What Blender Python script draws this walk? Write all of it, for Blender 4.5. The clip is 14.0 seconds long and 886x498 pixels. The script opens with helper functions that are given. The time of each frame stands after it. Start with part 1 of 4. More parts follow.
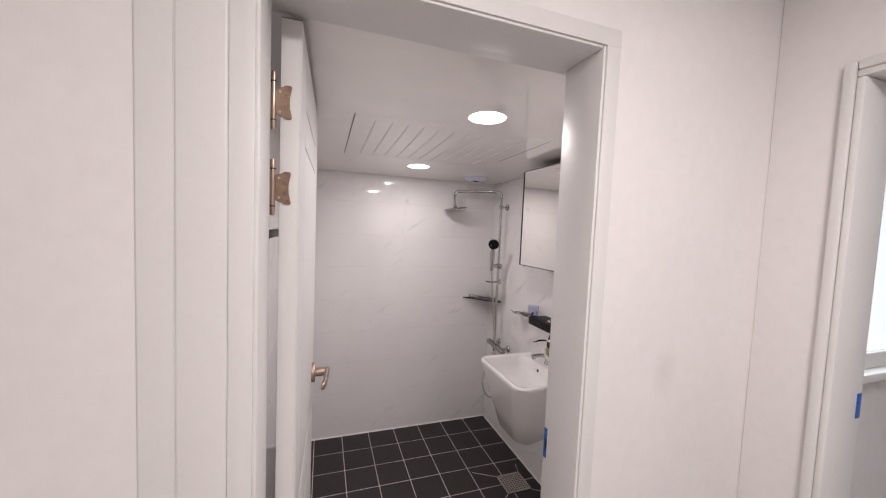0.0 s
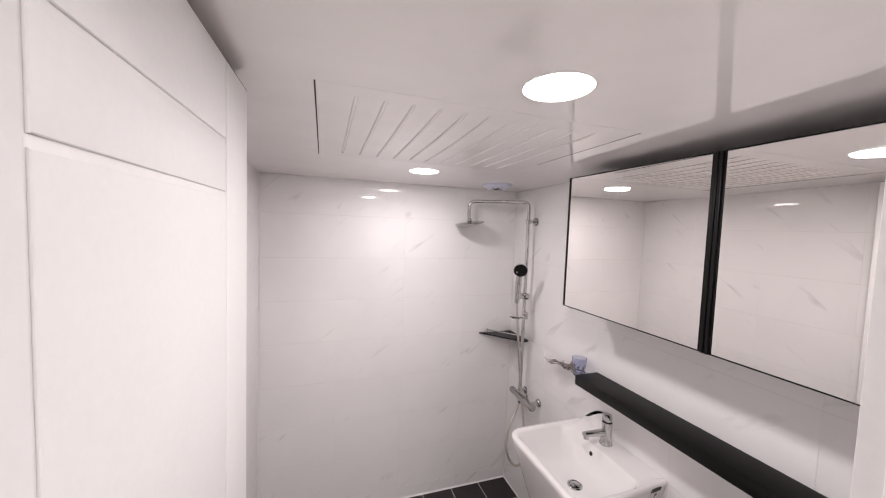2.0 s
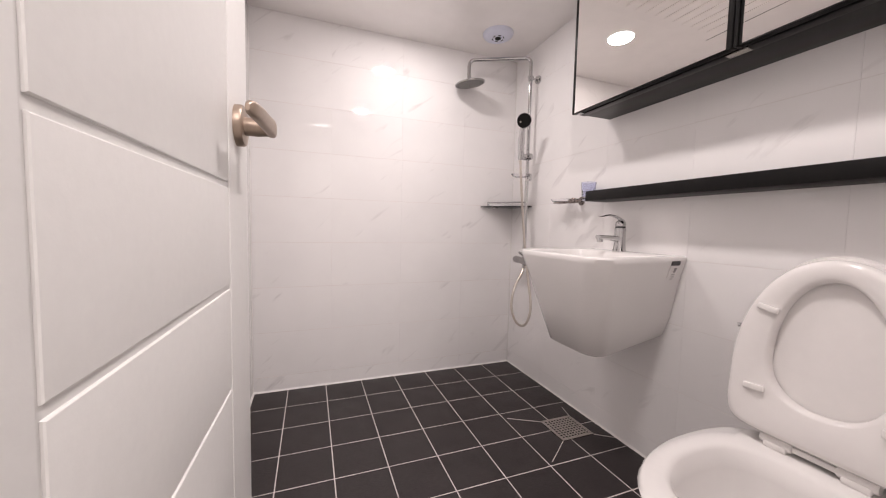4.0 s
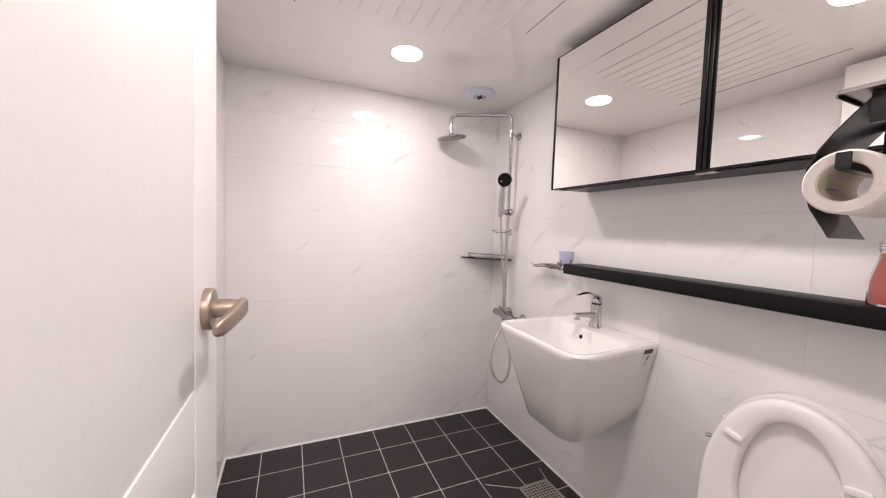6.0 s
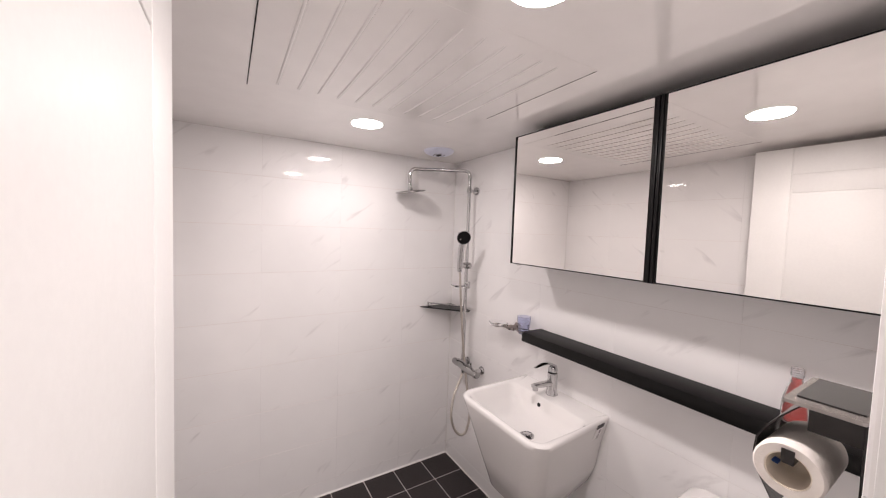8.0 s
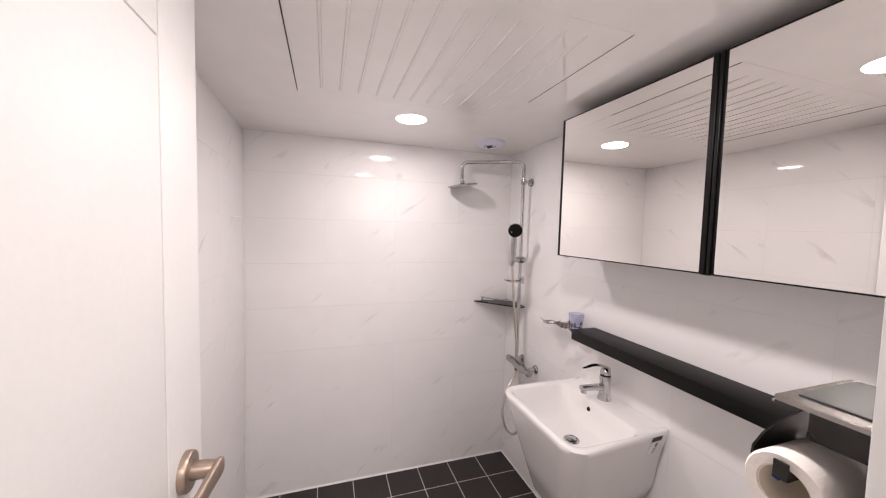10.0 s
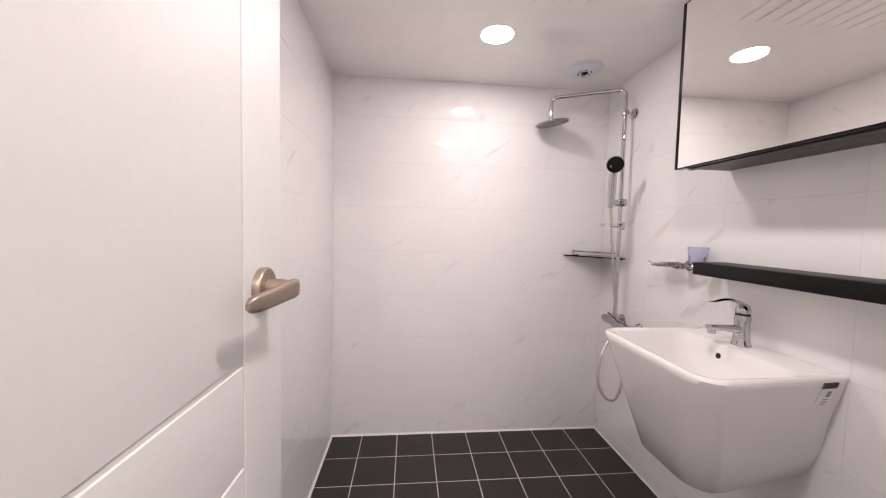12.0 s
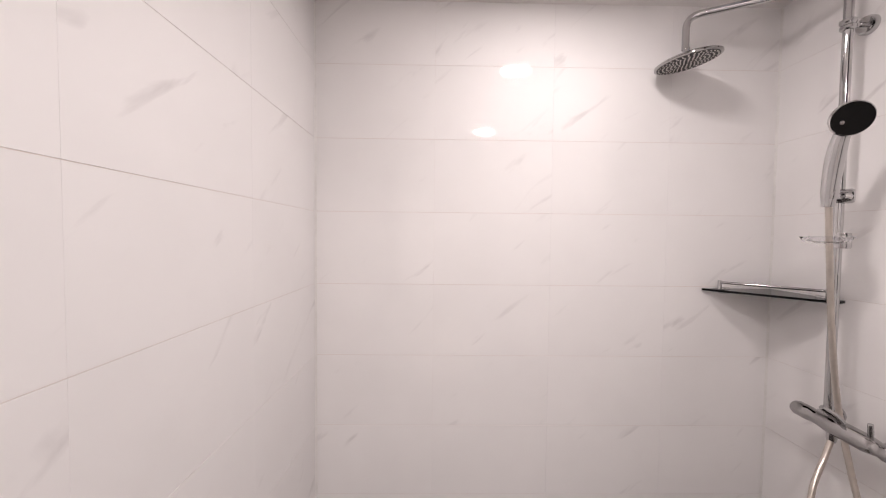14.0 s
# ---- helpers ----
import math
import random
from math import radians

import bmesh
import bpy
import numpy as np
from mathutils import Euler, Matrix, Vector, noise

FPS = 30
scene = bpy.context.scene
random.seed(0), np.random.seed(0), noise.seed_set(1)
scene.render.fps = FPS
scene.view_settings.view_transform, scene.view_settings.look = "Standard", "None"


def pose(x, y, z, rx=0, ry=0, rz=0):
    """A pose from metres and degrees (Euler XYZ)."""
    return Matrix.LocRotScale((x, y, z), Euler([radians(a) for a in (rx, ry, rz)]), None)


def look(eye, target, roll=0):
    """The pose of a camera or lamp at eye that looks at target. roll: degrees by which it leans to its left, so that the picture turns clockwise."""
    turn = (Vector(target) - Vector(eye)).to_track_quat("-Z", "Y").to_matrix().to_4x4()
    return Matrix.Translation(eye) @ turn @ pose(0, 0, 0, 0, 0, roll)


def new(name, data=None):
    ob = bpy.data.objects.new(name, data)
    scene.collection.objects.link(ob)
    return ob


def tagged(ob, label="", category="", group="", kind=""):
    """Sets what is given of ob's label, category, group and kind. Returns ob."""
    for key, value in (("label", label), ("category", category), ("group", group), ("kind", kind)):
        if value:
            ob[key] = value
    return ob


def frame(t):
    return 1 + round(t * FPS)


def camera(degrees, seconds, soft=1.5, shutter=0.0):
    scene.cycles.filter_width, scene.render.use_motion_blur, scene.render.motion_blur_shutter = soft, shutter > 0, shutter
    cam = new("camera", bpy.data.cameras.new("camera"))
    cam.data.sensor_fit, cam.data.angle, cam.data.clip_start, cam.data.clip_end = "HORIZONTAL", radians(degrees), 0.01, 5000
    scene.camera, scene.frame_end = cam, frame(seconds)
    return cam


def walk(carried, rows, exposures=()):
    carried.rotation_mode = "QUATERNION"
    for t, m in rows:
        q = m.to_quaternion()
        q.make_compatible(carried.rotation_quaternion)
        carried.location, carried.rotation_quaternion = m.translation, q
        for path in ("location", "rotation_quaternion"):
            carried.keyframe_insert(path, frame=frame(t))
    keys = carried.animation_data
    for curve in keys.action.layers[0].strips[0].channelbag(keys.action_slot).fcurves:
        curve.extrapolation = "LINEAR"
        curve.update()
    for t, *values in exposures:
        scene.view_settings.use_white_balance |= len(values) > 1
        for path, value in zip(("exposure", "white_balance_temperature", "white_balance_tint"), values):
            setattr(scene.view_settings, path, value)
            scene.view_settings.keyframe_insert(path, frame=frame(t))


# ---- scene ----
cam = camera(103.4, 14.0, soft=1.15)
PATH = [
    (0, (0.232, 0.177, 1.637), (0.882, 2.065, 1.518), 2.4),
    (0.5, (0.262, 0.43, 1.724), (0.894, 2.323, 1.603), 2.5),
    (1, (0.278, 0.64, 1.836), (0.914, 2.533, 1.722), 2.5),
    (1.5, (0.314, 0.726, 1.904), (0.935, 2.624, 1.797), 2.3),
    (2, (0.356, 0.766, 1.762), (1.004, 2.654, 1.641), 2.1),
    (2.5, (0.371, 0.788, 1.549), (1.014, 2.677, 1.424), 2.0),
    (3, (0.328, 0.804, 1.232), (0.984, 2.69, 1.112), 2.0),
    (3.5, (0.32, 0.815, 1.001), (1.0, 2.692, 0.88), 2.3),
    (3.7, (0.32, 0.807, 0.928), (1.011, 2.68, 0.803), 1.7),
    (5.8, (0.344, 0.81, 1.131), (1.125, 2.647, 1.001), 1.9),
    (6, (0.331, 0.826, 1.237), (1.13, 2.656, 1.127), 2.0),
    (6.5, (0.31, 0.861, 1.453), (1.117, 2.686, 1.331), 1.9),
    (7, (0.281, 0.877, 1.531), (1.24, 2.628, 1.416), 2.1),
    (7.2, (0.273, 0.868, 1.544), (1.322, 2.567, 1.437), 2.1),
    (9.3, (0.412, 0.88, 1.579), (1.444, 2.589, 1.467), 1.5),
    (9.5, (0.441, 0.872, 1.569), (1.349, 2.651, 1.451), 1.6),
    (10, (0.439, 0.799, 1.536), (1.073, 2.692, 1.415), 1.5),
    (10.5, (0.449, 0.768, 1.418), (0.896, 2.714, 1.304), 1.3),
    (11, (0.414, 0.768, 1.365), (0.797, 2.728, 1.255), 1.5),
    (11.5, (0.436, 0.78, 1.249), (0.701, 2.759, 1.138), 1.2),
    (12, (0.449, 0.894, 1.198), (0.643, 2.881, 1.086), 1.3),
    (12.5, (0.415, 1.11, 1.155), (0.549, 3.102, 1.047), 0.9),
    (13, (0.384, 1.339, 1.222), (0.513, 3.332, 1.123), 0.4),
    (13.5, (0.394, 1.545, 1.223), (0.522, 3.538, 1.122), 0.1),
    (14, (0.445, 1.685, 1.237), (0.473, 3.683, 1.164), 0.6),
]
walk(cam, [(t, look(eye, target, roll)) for t, eye, target, roll in PATH],
     exposures=((0.0, -0.18, 6350, 10), (0.5, 0.04, 6150, 10), (1.0, 0.22, 6100, 9), (1.5, 0.26, 6150, 9), (2.0, 0.24, 6250, 9), (3.0, 0.26, 6500, 10), (3.5, 0.46, 6500, 10), (6.0, 0.5, 6500, 10), (7.0, 0.38, 6500, 10), (9.5, 0.36, 6450, 10), (10.5, 0.36, 6500, 10), (12.0, 0.4, 6500, 10), (13.0, 0.38, 6500, 10), (14.0, 0.38, 6500, 10)))

# ---- plan, in metres ----
XL, XR, YB, YF, ZC = 0.025, 1.605, 2.885, 0.935, 2.050
HY = 0.79                       # hall face of the wall that holds the bathroom door
DX0, DX1, DZ = 0.13, 0.791, 2.036   # door opening
FALL = -0.019                   # the ceiling falls towards the shower, from ZC at y = 1.37
HXR, HXL, HYB, HZC = 1.345, -0.75, -1.25, 2.40
LIGHT = (1.0, 0.90, 0.88)

world = bpy.data.worlds.new("world")
scene.world = world
world.use_nodes = True
world.node_tree.nodes["Background"].inputs["Color"].default_value = (0.9, 0.95, 1.0, 1)
world.node_tree.nodes["Background"].inputs["Strength"].default_value = 0.25


def area(name, loc, size, energy, color, target=None, shape="DISK", size_y=None, spread=180):
    data = bpy.data.lights.new(name, "AREA")
    data.shape, data.size, data.energy, data.color = shape, size, energy, color
    if size_y:
        data.size_y = size_y
    data.spread = radians(spread)
    ob = new(name, data)
    ob.matrix_world = look(loc, target or (loc[0], loc[1] + 1e-4, loc[2] - 1))
    return ob


LAMPS = ((0.807, 2.402), (0.795, 1.373))
for (lx, ly), watts in zip(LAMPS, (3.9, 6.9)):
    area("downlight_glow", (lx, ly, ZC - 0.008 + FALL * (ly - 1.37)), 0.128, watts, LIGHT)
# Unseen light added behind the start view to brighten the hall.
area("hall_lamp_glow", (0.62, -0.14, HZC - 0.075), 0.34, 19.5, (1.0, 0.89, 0.86))
area("window_glow", (2.2, 0.74, 1.63), 1.0, 8.0, (0.9, 0.95, 1.0), (2.2, -0.3, 1.5), "RECTANGLE", 0.66)


# ---- materials ----
def material(name, color, rough=0.5, metal=0.0, coat=0.0, grain=0.0, grain_scale=40.0, bump=0.0, bump_scale=60.0,
             rough_var=0.0, transmission=0.0, ior=1.45, spec=0.5):
    m = bpy.data.materials.new(name)
    m.use_nodes = True
    nt = m.node_tree
    b = nt.nodes["Principled BSDF"]
    b.inputs["Base Color"].default_value = (*color, 1)
    b.inputs["Roughness"].default_value = rough
    b.inputs["Metallic"].default_value = metal
    b.inputs["Coat Weight"].default_value = coat
    b.inputs["Transmission Weight"].default_value = transmission
    b.inputs["IOR"].default_value = ior
    b.inputs["Specular IOR Level"].default_value = spec
    co = nt.nodes.new("ShaderNodeTexCoord")
    if grain:
        n1, n2 = nt.nodes.new("ShaderNodeTexNoise"), nt.nodes.new("ShaderNodeTexNoise")
        n1.inputs["Scale"].default_value, n1.inputs["Detail"].default_value = grain_scale, 8
        n2.inputs["Scale"].default_value, n2.inputs["Detail"].default_value = grain_scale / 12, 4
        add = nt.nodes.new("ShaderNodeMath")
        add.operation = "ADD"
        ramp = nt.nodes.new("ShaderNodeMapRange")
        ramp.inputs["From Min"].default_value, ramp.inputs["From Max"].default_value = 0.7, 1.3
        ramp.inputs["To Min"].default_value, ramp.inputs["To Max"].default_value = 1 - grain, 1 + grain
        mul = nt.nodes.new("ShaderNodeVectorMath")
        mul.operation = "SCALE"
        mul.inputs[0].default_value = color
        for n in (n1, n2):
            nt.links.new(co.outputs["Object"], n.inputs["Vector"])
        nt.links.new(n1.outputs["Fac"], add.inputs[0])
        nt.links.new(n2.outputs["Fac"], add.inputs[1])
        nt.links.new(add.outputs[0], ramp.inputs["Value"])
        nt.links.new(ramp.outputs[0], mul.inputs["Scale"])
        nt.links.new(mul.outputs[0], b.inputs["Base Color"])
        if rough_var:
            rr = nt.nodes.new("ShaderNodeMapRange")
            rr.inputs["From Min"].default_value, rr.inputs["From Max"].default_value = 0.3, 0.7
            rr.inputs["To Min"].default_value, rr.inputs["To Max"].default_value = rough - rough_var, rough + rough_var
            nt.links.new(n2.outputs["Fac"], rr.inputs["Value"])
            nt.links.new(rr.outputs[0], b.inputs["Roughness"])
    if bump:
        nb, bp = nt.nodes.new("ShaderNodeTexNoise"), nt.nodes.new("ShaderNodeBump")
        nb.inputs["Scale"].default_value, nb.inputs["Detail"].default_value = bump_scale, 3
        bp.inputs["Strength"].default_value, bp.inputs["Distance"].default_value = bump, 0.01
        nt.links.new(co.outputs["Object"], nb.inputs["Vector"])
        nt.links.new(nb.outputs["Fac"], bp.inputs["Height"])
        nt.links.new(bp.outputs["Normal"], b.inputs["Normal"])
    return m


def marble_tile():
    """White glazed wall tile with short diagonal grey veins, another stretch of the pattern on each tile."""
    m = bpy.data.materials.new("marble_tile")
    m.use_nodes = True
    nt = m.node_tree
    b = nt.nodes["Principled BSDF"]
    b.inputs["Roughness"].default_value = 0.022
    b.inputs["IOR"].default_value = 1.5
    co, info = nt.nodes.new("ShaderNodeTexCoord"), nt.nodes.new("ShaderNodeObjectInfo")
    shift = nt.nodes.new("ShaderNodeVectorMath")
    shift.operation = "MULTIPLY_ADD"
    shift.inputs[1].default_value = (1, 1, 1)
    comb = nt.nodes.new("ShaderNodeCombineXYZ")
    far = nt.nodes.new("ShaderNodeMath")
    far.operation, far.inputs[1].default_value = "MULTIPLY", 37.0
    nt.links.new(info.outputs["Random"], far.inputs[0])
    for k in range(3):
        nt.links.new(far.outputs[0], comb.inputs[k])
    nt.links.new(co.outputs["Object"], shift.inputs[0])
    nt.links.new(comb.outputs[0], shift.inputs[2])
    turn = nt.nodes.new("ShaderNodeMapping")
    turn.vector_type = "TEXTURE"
    turn.inputs["Rotation"].default_value = (0, 0, radians(40))
    turn.inputs["Scale"].default_value = (0.40, 0.085, 1.0)
    nt.links.new(shift.outputs[0], turn.inputs["Vector"])
    vein = nt.nodes.new("ShaderNodeTexNoise")
    vein.inputs["Scale"].default_value, vein.inputs["Detail"].default_value = 1.6, 6
    vein.inputs["Distortion"].default_value = 0.5
    nt.links.new(turn.outputs[0], vein.inputs["Vector"])
    r1 = nt.nodes.new("ShaderNodeValToRGB")
    r1.color_ramp.elements[0].position, r1.color_ramp.elements[0].color = 0.635, (0, 0, 0, 1)
    r1.color_ramp.elements[1].position, r1.color_ramp.elements[1].color = 0.80, (1, 1, 1, 1)
    nt.links.new(vein.outputs["Fac"], r1.inputs["Fac"])
    cloud = nt.nodes.new("ShaderNodeTexNoise")
    cloud.inputs["Scale"].default_value, cloud.inputs["Detail"].default_value = 5, 3
    nt.links.new(shift.outputs[0], cloud.inputs["Vector"])
    mix = nt.nodes.new("ShaderNodeMix")
    mix.data_type = "RGBA"
    mix.inputs["A"].default_value, mix.inputs["B"].default_value = (0.90, 0.878, 0.873, 1), (0.53, 0.50, 0.50, 1)
    amount = nt.nodes.new("ShaderNodeMath")
    amount.operation = "MULTIPLY"
    nt.links.new(r1.outputs["Color"], amount.inputs[0])
    nt.links.new(cloud.outputs["Fac"], amount.inputs[1])
    nt.links.new(amount.outputs[0], mix.inputs["Factor"])
    tint = nt.nodes.new("ShaderNodeMapRange")
    tint.inputs["To Min"].default_value, tint.inputs["To Max"].default_value = 0.955, 1.03
    nt.links.new(cloud.outputs["Fac"], tint.inputs["Value"])
    mul = nt.nodes.new("ShaderNodeVectorMath")
    mul.operation = "SCALE"
    nt.links.new(mix.outputs["Result"], mul.inputs[0])
    nt.links.new(tint.outputs[0], mul.inputs["Scale"])
    nt.links.new(mul.outputs[0], b.inputs["Base Color"])
    wav, bp = nt.nodes.new("ShaderNodeTexNoise"), nt.nodes.new("ShaderNodeBump")
    wav.inputs["Scale"].default_value, wav.inputs["Detail"].default_value = 9, 1
    bp.inputs["Strength"].default_value, bp.inputs["Distance"].default_value = 0.018, 0.01
    nt.links.new(shift.outputs[0], wav.inputs["Vector"])
    nt.links.new(wav.outputs["Fac"], bp.inputs["Height"])
    nt.links.new(bp.outputs["Normal"], b.inputs["Normal"])
    return m


def emitter(name, color, strength):
    m = bpy.data.materials.new(name)
    m.use_nodes = True
    b = m.node_tree.nodes["Principled BSDF"]
    b.inputs["Base Color"].default_value = (0.8, 0.8, 0.8, 1)
    b.inputs["Emission Color"].default_value = (*color, 1)
    b.inputs["Emission Strength"].default_value = strength
    return m


M_TILE = marble_tile()
M_GROUT_W = material("wall_grout", (0.78, 0.70, 0.67), 0.8, grain=0.1)
M_FLOOR = material("charcoal_floor_tile", (0.025, 0.019, 0.0195), 0.44, grain=0.28, grain_scale=55, bump=0.12, bump_scale=160, rough_var=0.1)
M_GROUT_F = material("floor_grout", (0.62, 0.58, 0.56), 0.85, grain=0.25, grain_scale=30)
M_CAULK = material("white_caulk", (0.80, 0.78, 0.76), 0.5, grain=0.06)
M_CEIL = material("gloss_ceiling_sheet", (0.92, 0.885, 0.87), 0.01, grain=0.03, grain_scale=10, bump=0.014, bump_scale=3.0, ior=1.85)
M_PAINT = material("hall_wallpaper", (0.80, 0.775, 0.765), 0.75, grain=0.025, grain_scale=40, bump=0.03, bump_scale=420)


def add_stain(m, place, size, amount):
    """A faint rubbed mark with a ragged edge."""
    nt = m.node_tree
    b = nt.nodes["Principled BSDF"]
    src = b.inputs["Base Color"].links[0].from_socket
    co, mp, gr, nz = (nt.nodes.new(k) for k in ("ShaderNodeTexCoord", "ShaderNodeMapping", "ShaderNodeTexGradient", "ShaderNodeTexNoise"))
    mp.vector_type, gr.gradient_type = "TEXTURE", "SPHERICAL"
    mp.inputs["Location"].default_value, mp.inputs["Scale"].default_value = place, size
    nz.inputs["Scale"].default_value, nz.inputs["Detail"].default_value = 45, 6
    a, c, mix = nt.nodes.new("ShaderNodeMath"), nt.nodes.new("ShaderNodeMath"), nt.nodes.new("ShaderNodeMix")
    a.operation = c.operation = "MULTIPLY"
    c.inputs[1].default_value = amount
    mix.data_type = "RGBA"
    mix.inputs["B"].default_value = (0.35, 0.31, 0.29, 1)
    nt.links.new(co.outputs["Object"], mp.inputs["Vector"])
    nt.links.new(mp.outputs[0], gr.inputs["Vector"])
    nt.links.new(co.outputs["Object"], nz.inputs["Vector"])
    nt.links.new(gr.outputs["Fac"], a.inputs[0])
    nt.links.new(nz.outputs["Fac"], a.inputs[1])
    nt.links.new(a.outputs[0], c.inputs[0])
    nt.links.new(c.outputs[0], mix.inputs["Factor"])
    nt.links.new(src, mix.inputs["A"])
    nt.links.new(mix.outputs["Result"], b.inputs["Base Color"])


add_stain(M_PAINT, (1.03, 0.79, 1.31), (0.045, 0.2, 0.075), 0.35)
M_WOODWHITE = material("white_door_film", (0.72, 0.707, 0.695), 0.46, grain=0.02, grain_scale=90, bump=0.018, bump_scale=260)
M_RAWBOARD = material("raw_board_edge", (0.16, 0.115, 0.09), 0.85, grain=0.3, grain_scale=70)
M_CHROME = material("chrome", (0.55, 0.545, 0.55), 0.07, 1.0, grain=0.03)
M_DARKCHROME = material("smoky_chrome", (0.27, 0.235, 0.22), 0.12, 1.0, grain=0.06)
# darker copy of the chrome; dark reflections are put into its colour
M_MIXER = material("chrome_dark_reflect", (0.43, 0.42, 0.42), 0.07, 1.0, grain=0.05)
M_STEEL = material("brushed_steel", (0.46, 0.43, 0.41), 0.26, 1.0, grain=0.08, grain_scale=120)
M_HOSE = material("shower_hose_metal", (0.60, 0.55, 0.50), 0.30, 1.0, grain=0.1)
M_BRONZE = material("champagne_bronze", (0.37, 0.295, 0.24), 0.42, 0.85, grain=0.08, grain_scale=160, bump=0.03, bump_scale=500)
M_BRONZE2 = material("antique_bronze", (0.27, 0.19, 0.14), 0.38, 0.85, grain=0.22, grain_scale=90)
M_PINBRONZE = material("polished_bronze_pin", (0.52, 0.40, 0.32), 0.28, 0.9, grain=0.1)
M_BLACK = material("black_anodised", (0.007, 0.0065, 0.0065), 0.34, grain=0.2, grain_scale=80, spec=0.2)
M_SHELF = material("black_shelf_lacquer", (0.007, 0.006, 0.006), 0.40, grain=0.25, grain_scale=60, spec=0.085)
M_BLACKSTEEL = material("black_steel", (0.018, 0.0145, 0.0135), 0.24, grain=0.2, grain_scale=70)
M_TRAY = material("satin_steel_tray", (0.36, 0.335, 0.32), 0.24, 1.0, grain=0.08, grain_scale=120)
M_RUBBER = material("black_rubber", (0.02, 0.02, 0.02), 0.28, grain=0.2)
M_DARKGLASS = material("smoked_glass", (0.006, 0.006, 0.007), 0.08, spec=0.12)
M_CERAMIC = material("white_ceramic", (0.87, 0.845, 0.83), 0.06, coat=0.4, grain=0.012, grain_scale=6)
M_PLASTIC = material("white_plastic", (0.82, 0.79, 0.775), 0.16, grain=0.015)
M_FAN = material("fan_plastic", (0.72, 0.74, 0.86), 0.35, grain=0.03)
M_DARK = material("dark_cavity", (0.01, 0.01, 0.01), 0.7)
M_PAPER = material("tissue_paper", (0.84, 0.78, 0.73), 0.95, grain=0.03, grain_scale=120, bump=0.12, bump_scale=220)
M_CARD = material("roll_core_card", (0.78, 0.69, 0.58), 0.9, grain=0.1)
M_GLASS = material("clear_glass", (0.97, 0.97, 0.98), 0.02, transmission=1.0, ior=1.45)
M_CLEAR = material("clear_plastic", (0.97, 0.97, 0.98), 0.03, transmission=1.0, ior=1.07)
M_CUP = material("lilac_glass", (0.74, 0.76, 0.89), 0.03, transmission=1.0, ior=1.45)
M_RED = material("red_liquid", (0.86, 0.16, 0.14), 0.12, transmission=0.75, ior=1.35, grain=0.12)
M_BLUE = material("blue_protective_film", (0.02, 0.10, 0.42), 0.35, grain=0.1)
M_LABEL = material("label_paper", (0.80, 0.77, 0.76), 0.6, grain=0.05)
M_INK = material("label_ink", (0.05, 0.045, 0.05), 0.6)
M_GREYINK = material("label_grey_ink", (0.32, 0.30, 0.30), 0.6)
M_MIRROR = material("mirror_silver", (0.90, 0.88, 0.86), 0.0, 1.0)
M_VINYL = material("pale_vinyl_floor", (0.66, 0.62, 0.58), 0.4, grain=0.08, grain_scale=25, rough_var=0.08)
M_LAMP = emitter("led_diffuser", (1.0, 0.97, 0.95), 9.0)
M_WINDOW = emitter("frosted_window", (0.80, 0.90, 1.0), 0.9)


# ---- mesh tools ----
BASE = {}


def thing(name, loc, label, category, group="", turn=0.0):
    ob = new(name)
    ob.matrix_basis = pose(*loc, 0, 0, turn)
    BASE[ob.name] = Vector(loc)
    return tagged(ob, label, category, group)


def part(name, bm, mat, parent=None, label="", local=False, smooth=40, kind=""):
    """Links bm as one mesh object; world coordinates unless local. Parts keep their thing's origin."""
    root = parent
    while root is not None and root.parent is not None:
        root = root.parent
    if root is not None and not local and root.name in BASE:
        bm.transform(Matrix.Translation(-BASE[root.name]))
    bmesh.ops.recalc_face_normals(bm, faces=bm.faces)
    me = bpy.data.meshes.new(name)
    bm.to_mesh(me)
    bm.free()
    me.materials.append(mat)
    if smooth:
        for p in me.polygons:
            p.use_smooth = True
        me.set_sharp_from_angle(angle=radians(smooth))
    ob = new(name, me)
    ob.parent = parent
    if label or kind:
        tagged(ob, label, kind=kind)
    return ob


def box(x0, y0, z0, x1, y1, z1, bevel=0.0, seg=2, bm=None):
    b = bmesh.new()
    bmesh.ops.create_cube(b, size=1)
    for v in b.verts:
        v.co = Vector(((x0 + x1) / 2 + v.co.x * (x1 - x0), (y0 + y1) / 2 + v.co.y * (y1 - y0), (z0 + z1) / 2 + v.co.z * (z1 - z0)))
    if bevel:
        bmesh.ops.bevel(b, geom=b.edges[:], offset=bevel, segments=seg, profile=0.5, affect="EDGES")
    return merge(bm, b)


def merge(bm, extra):
    if bm is None:
        return extra
    me = bpy.data.meshes.new("tmp")
    extra.to_mesh(me)
    extra.free()
    bm.from_mesh(me)
    bpy.data.meshes.remove(me)
    return bm


def loft(loops, cap0=True, cap1=True, bm=None):
    b = bmesh.new()
    rings = [[b.verts.new(p) for p in lp] for lp in loops]
    n = len(rings[0])
    for a, c in zip(rings, rings[1:]):
        for i in range(n):
            b.faces.new((a[i], a[(i + 1) % n], c[(i + 1) % n], c[i]))
    if cap0:
        b.faces.new(rings[0][::-1])
    if cap1:
        b.faces.new(rings[-1])
    return merge(bm, b)


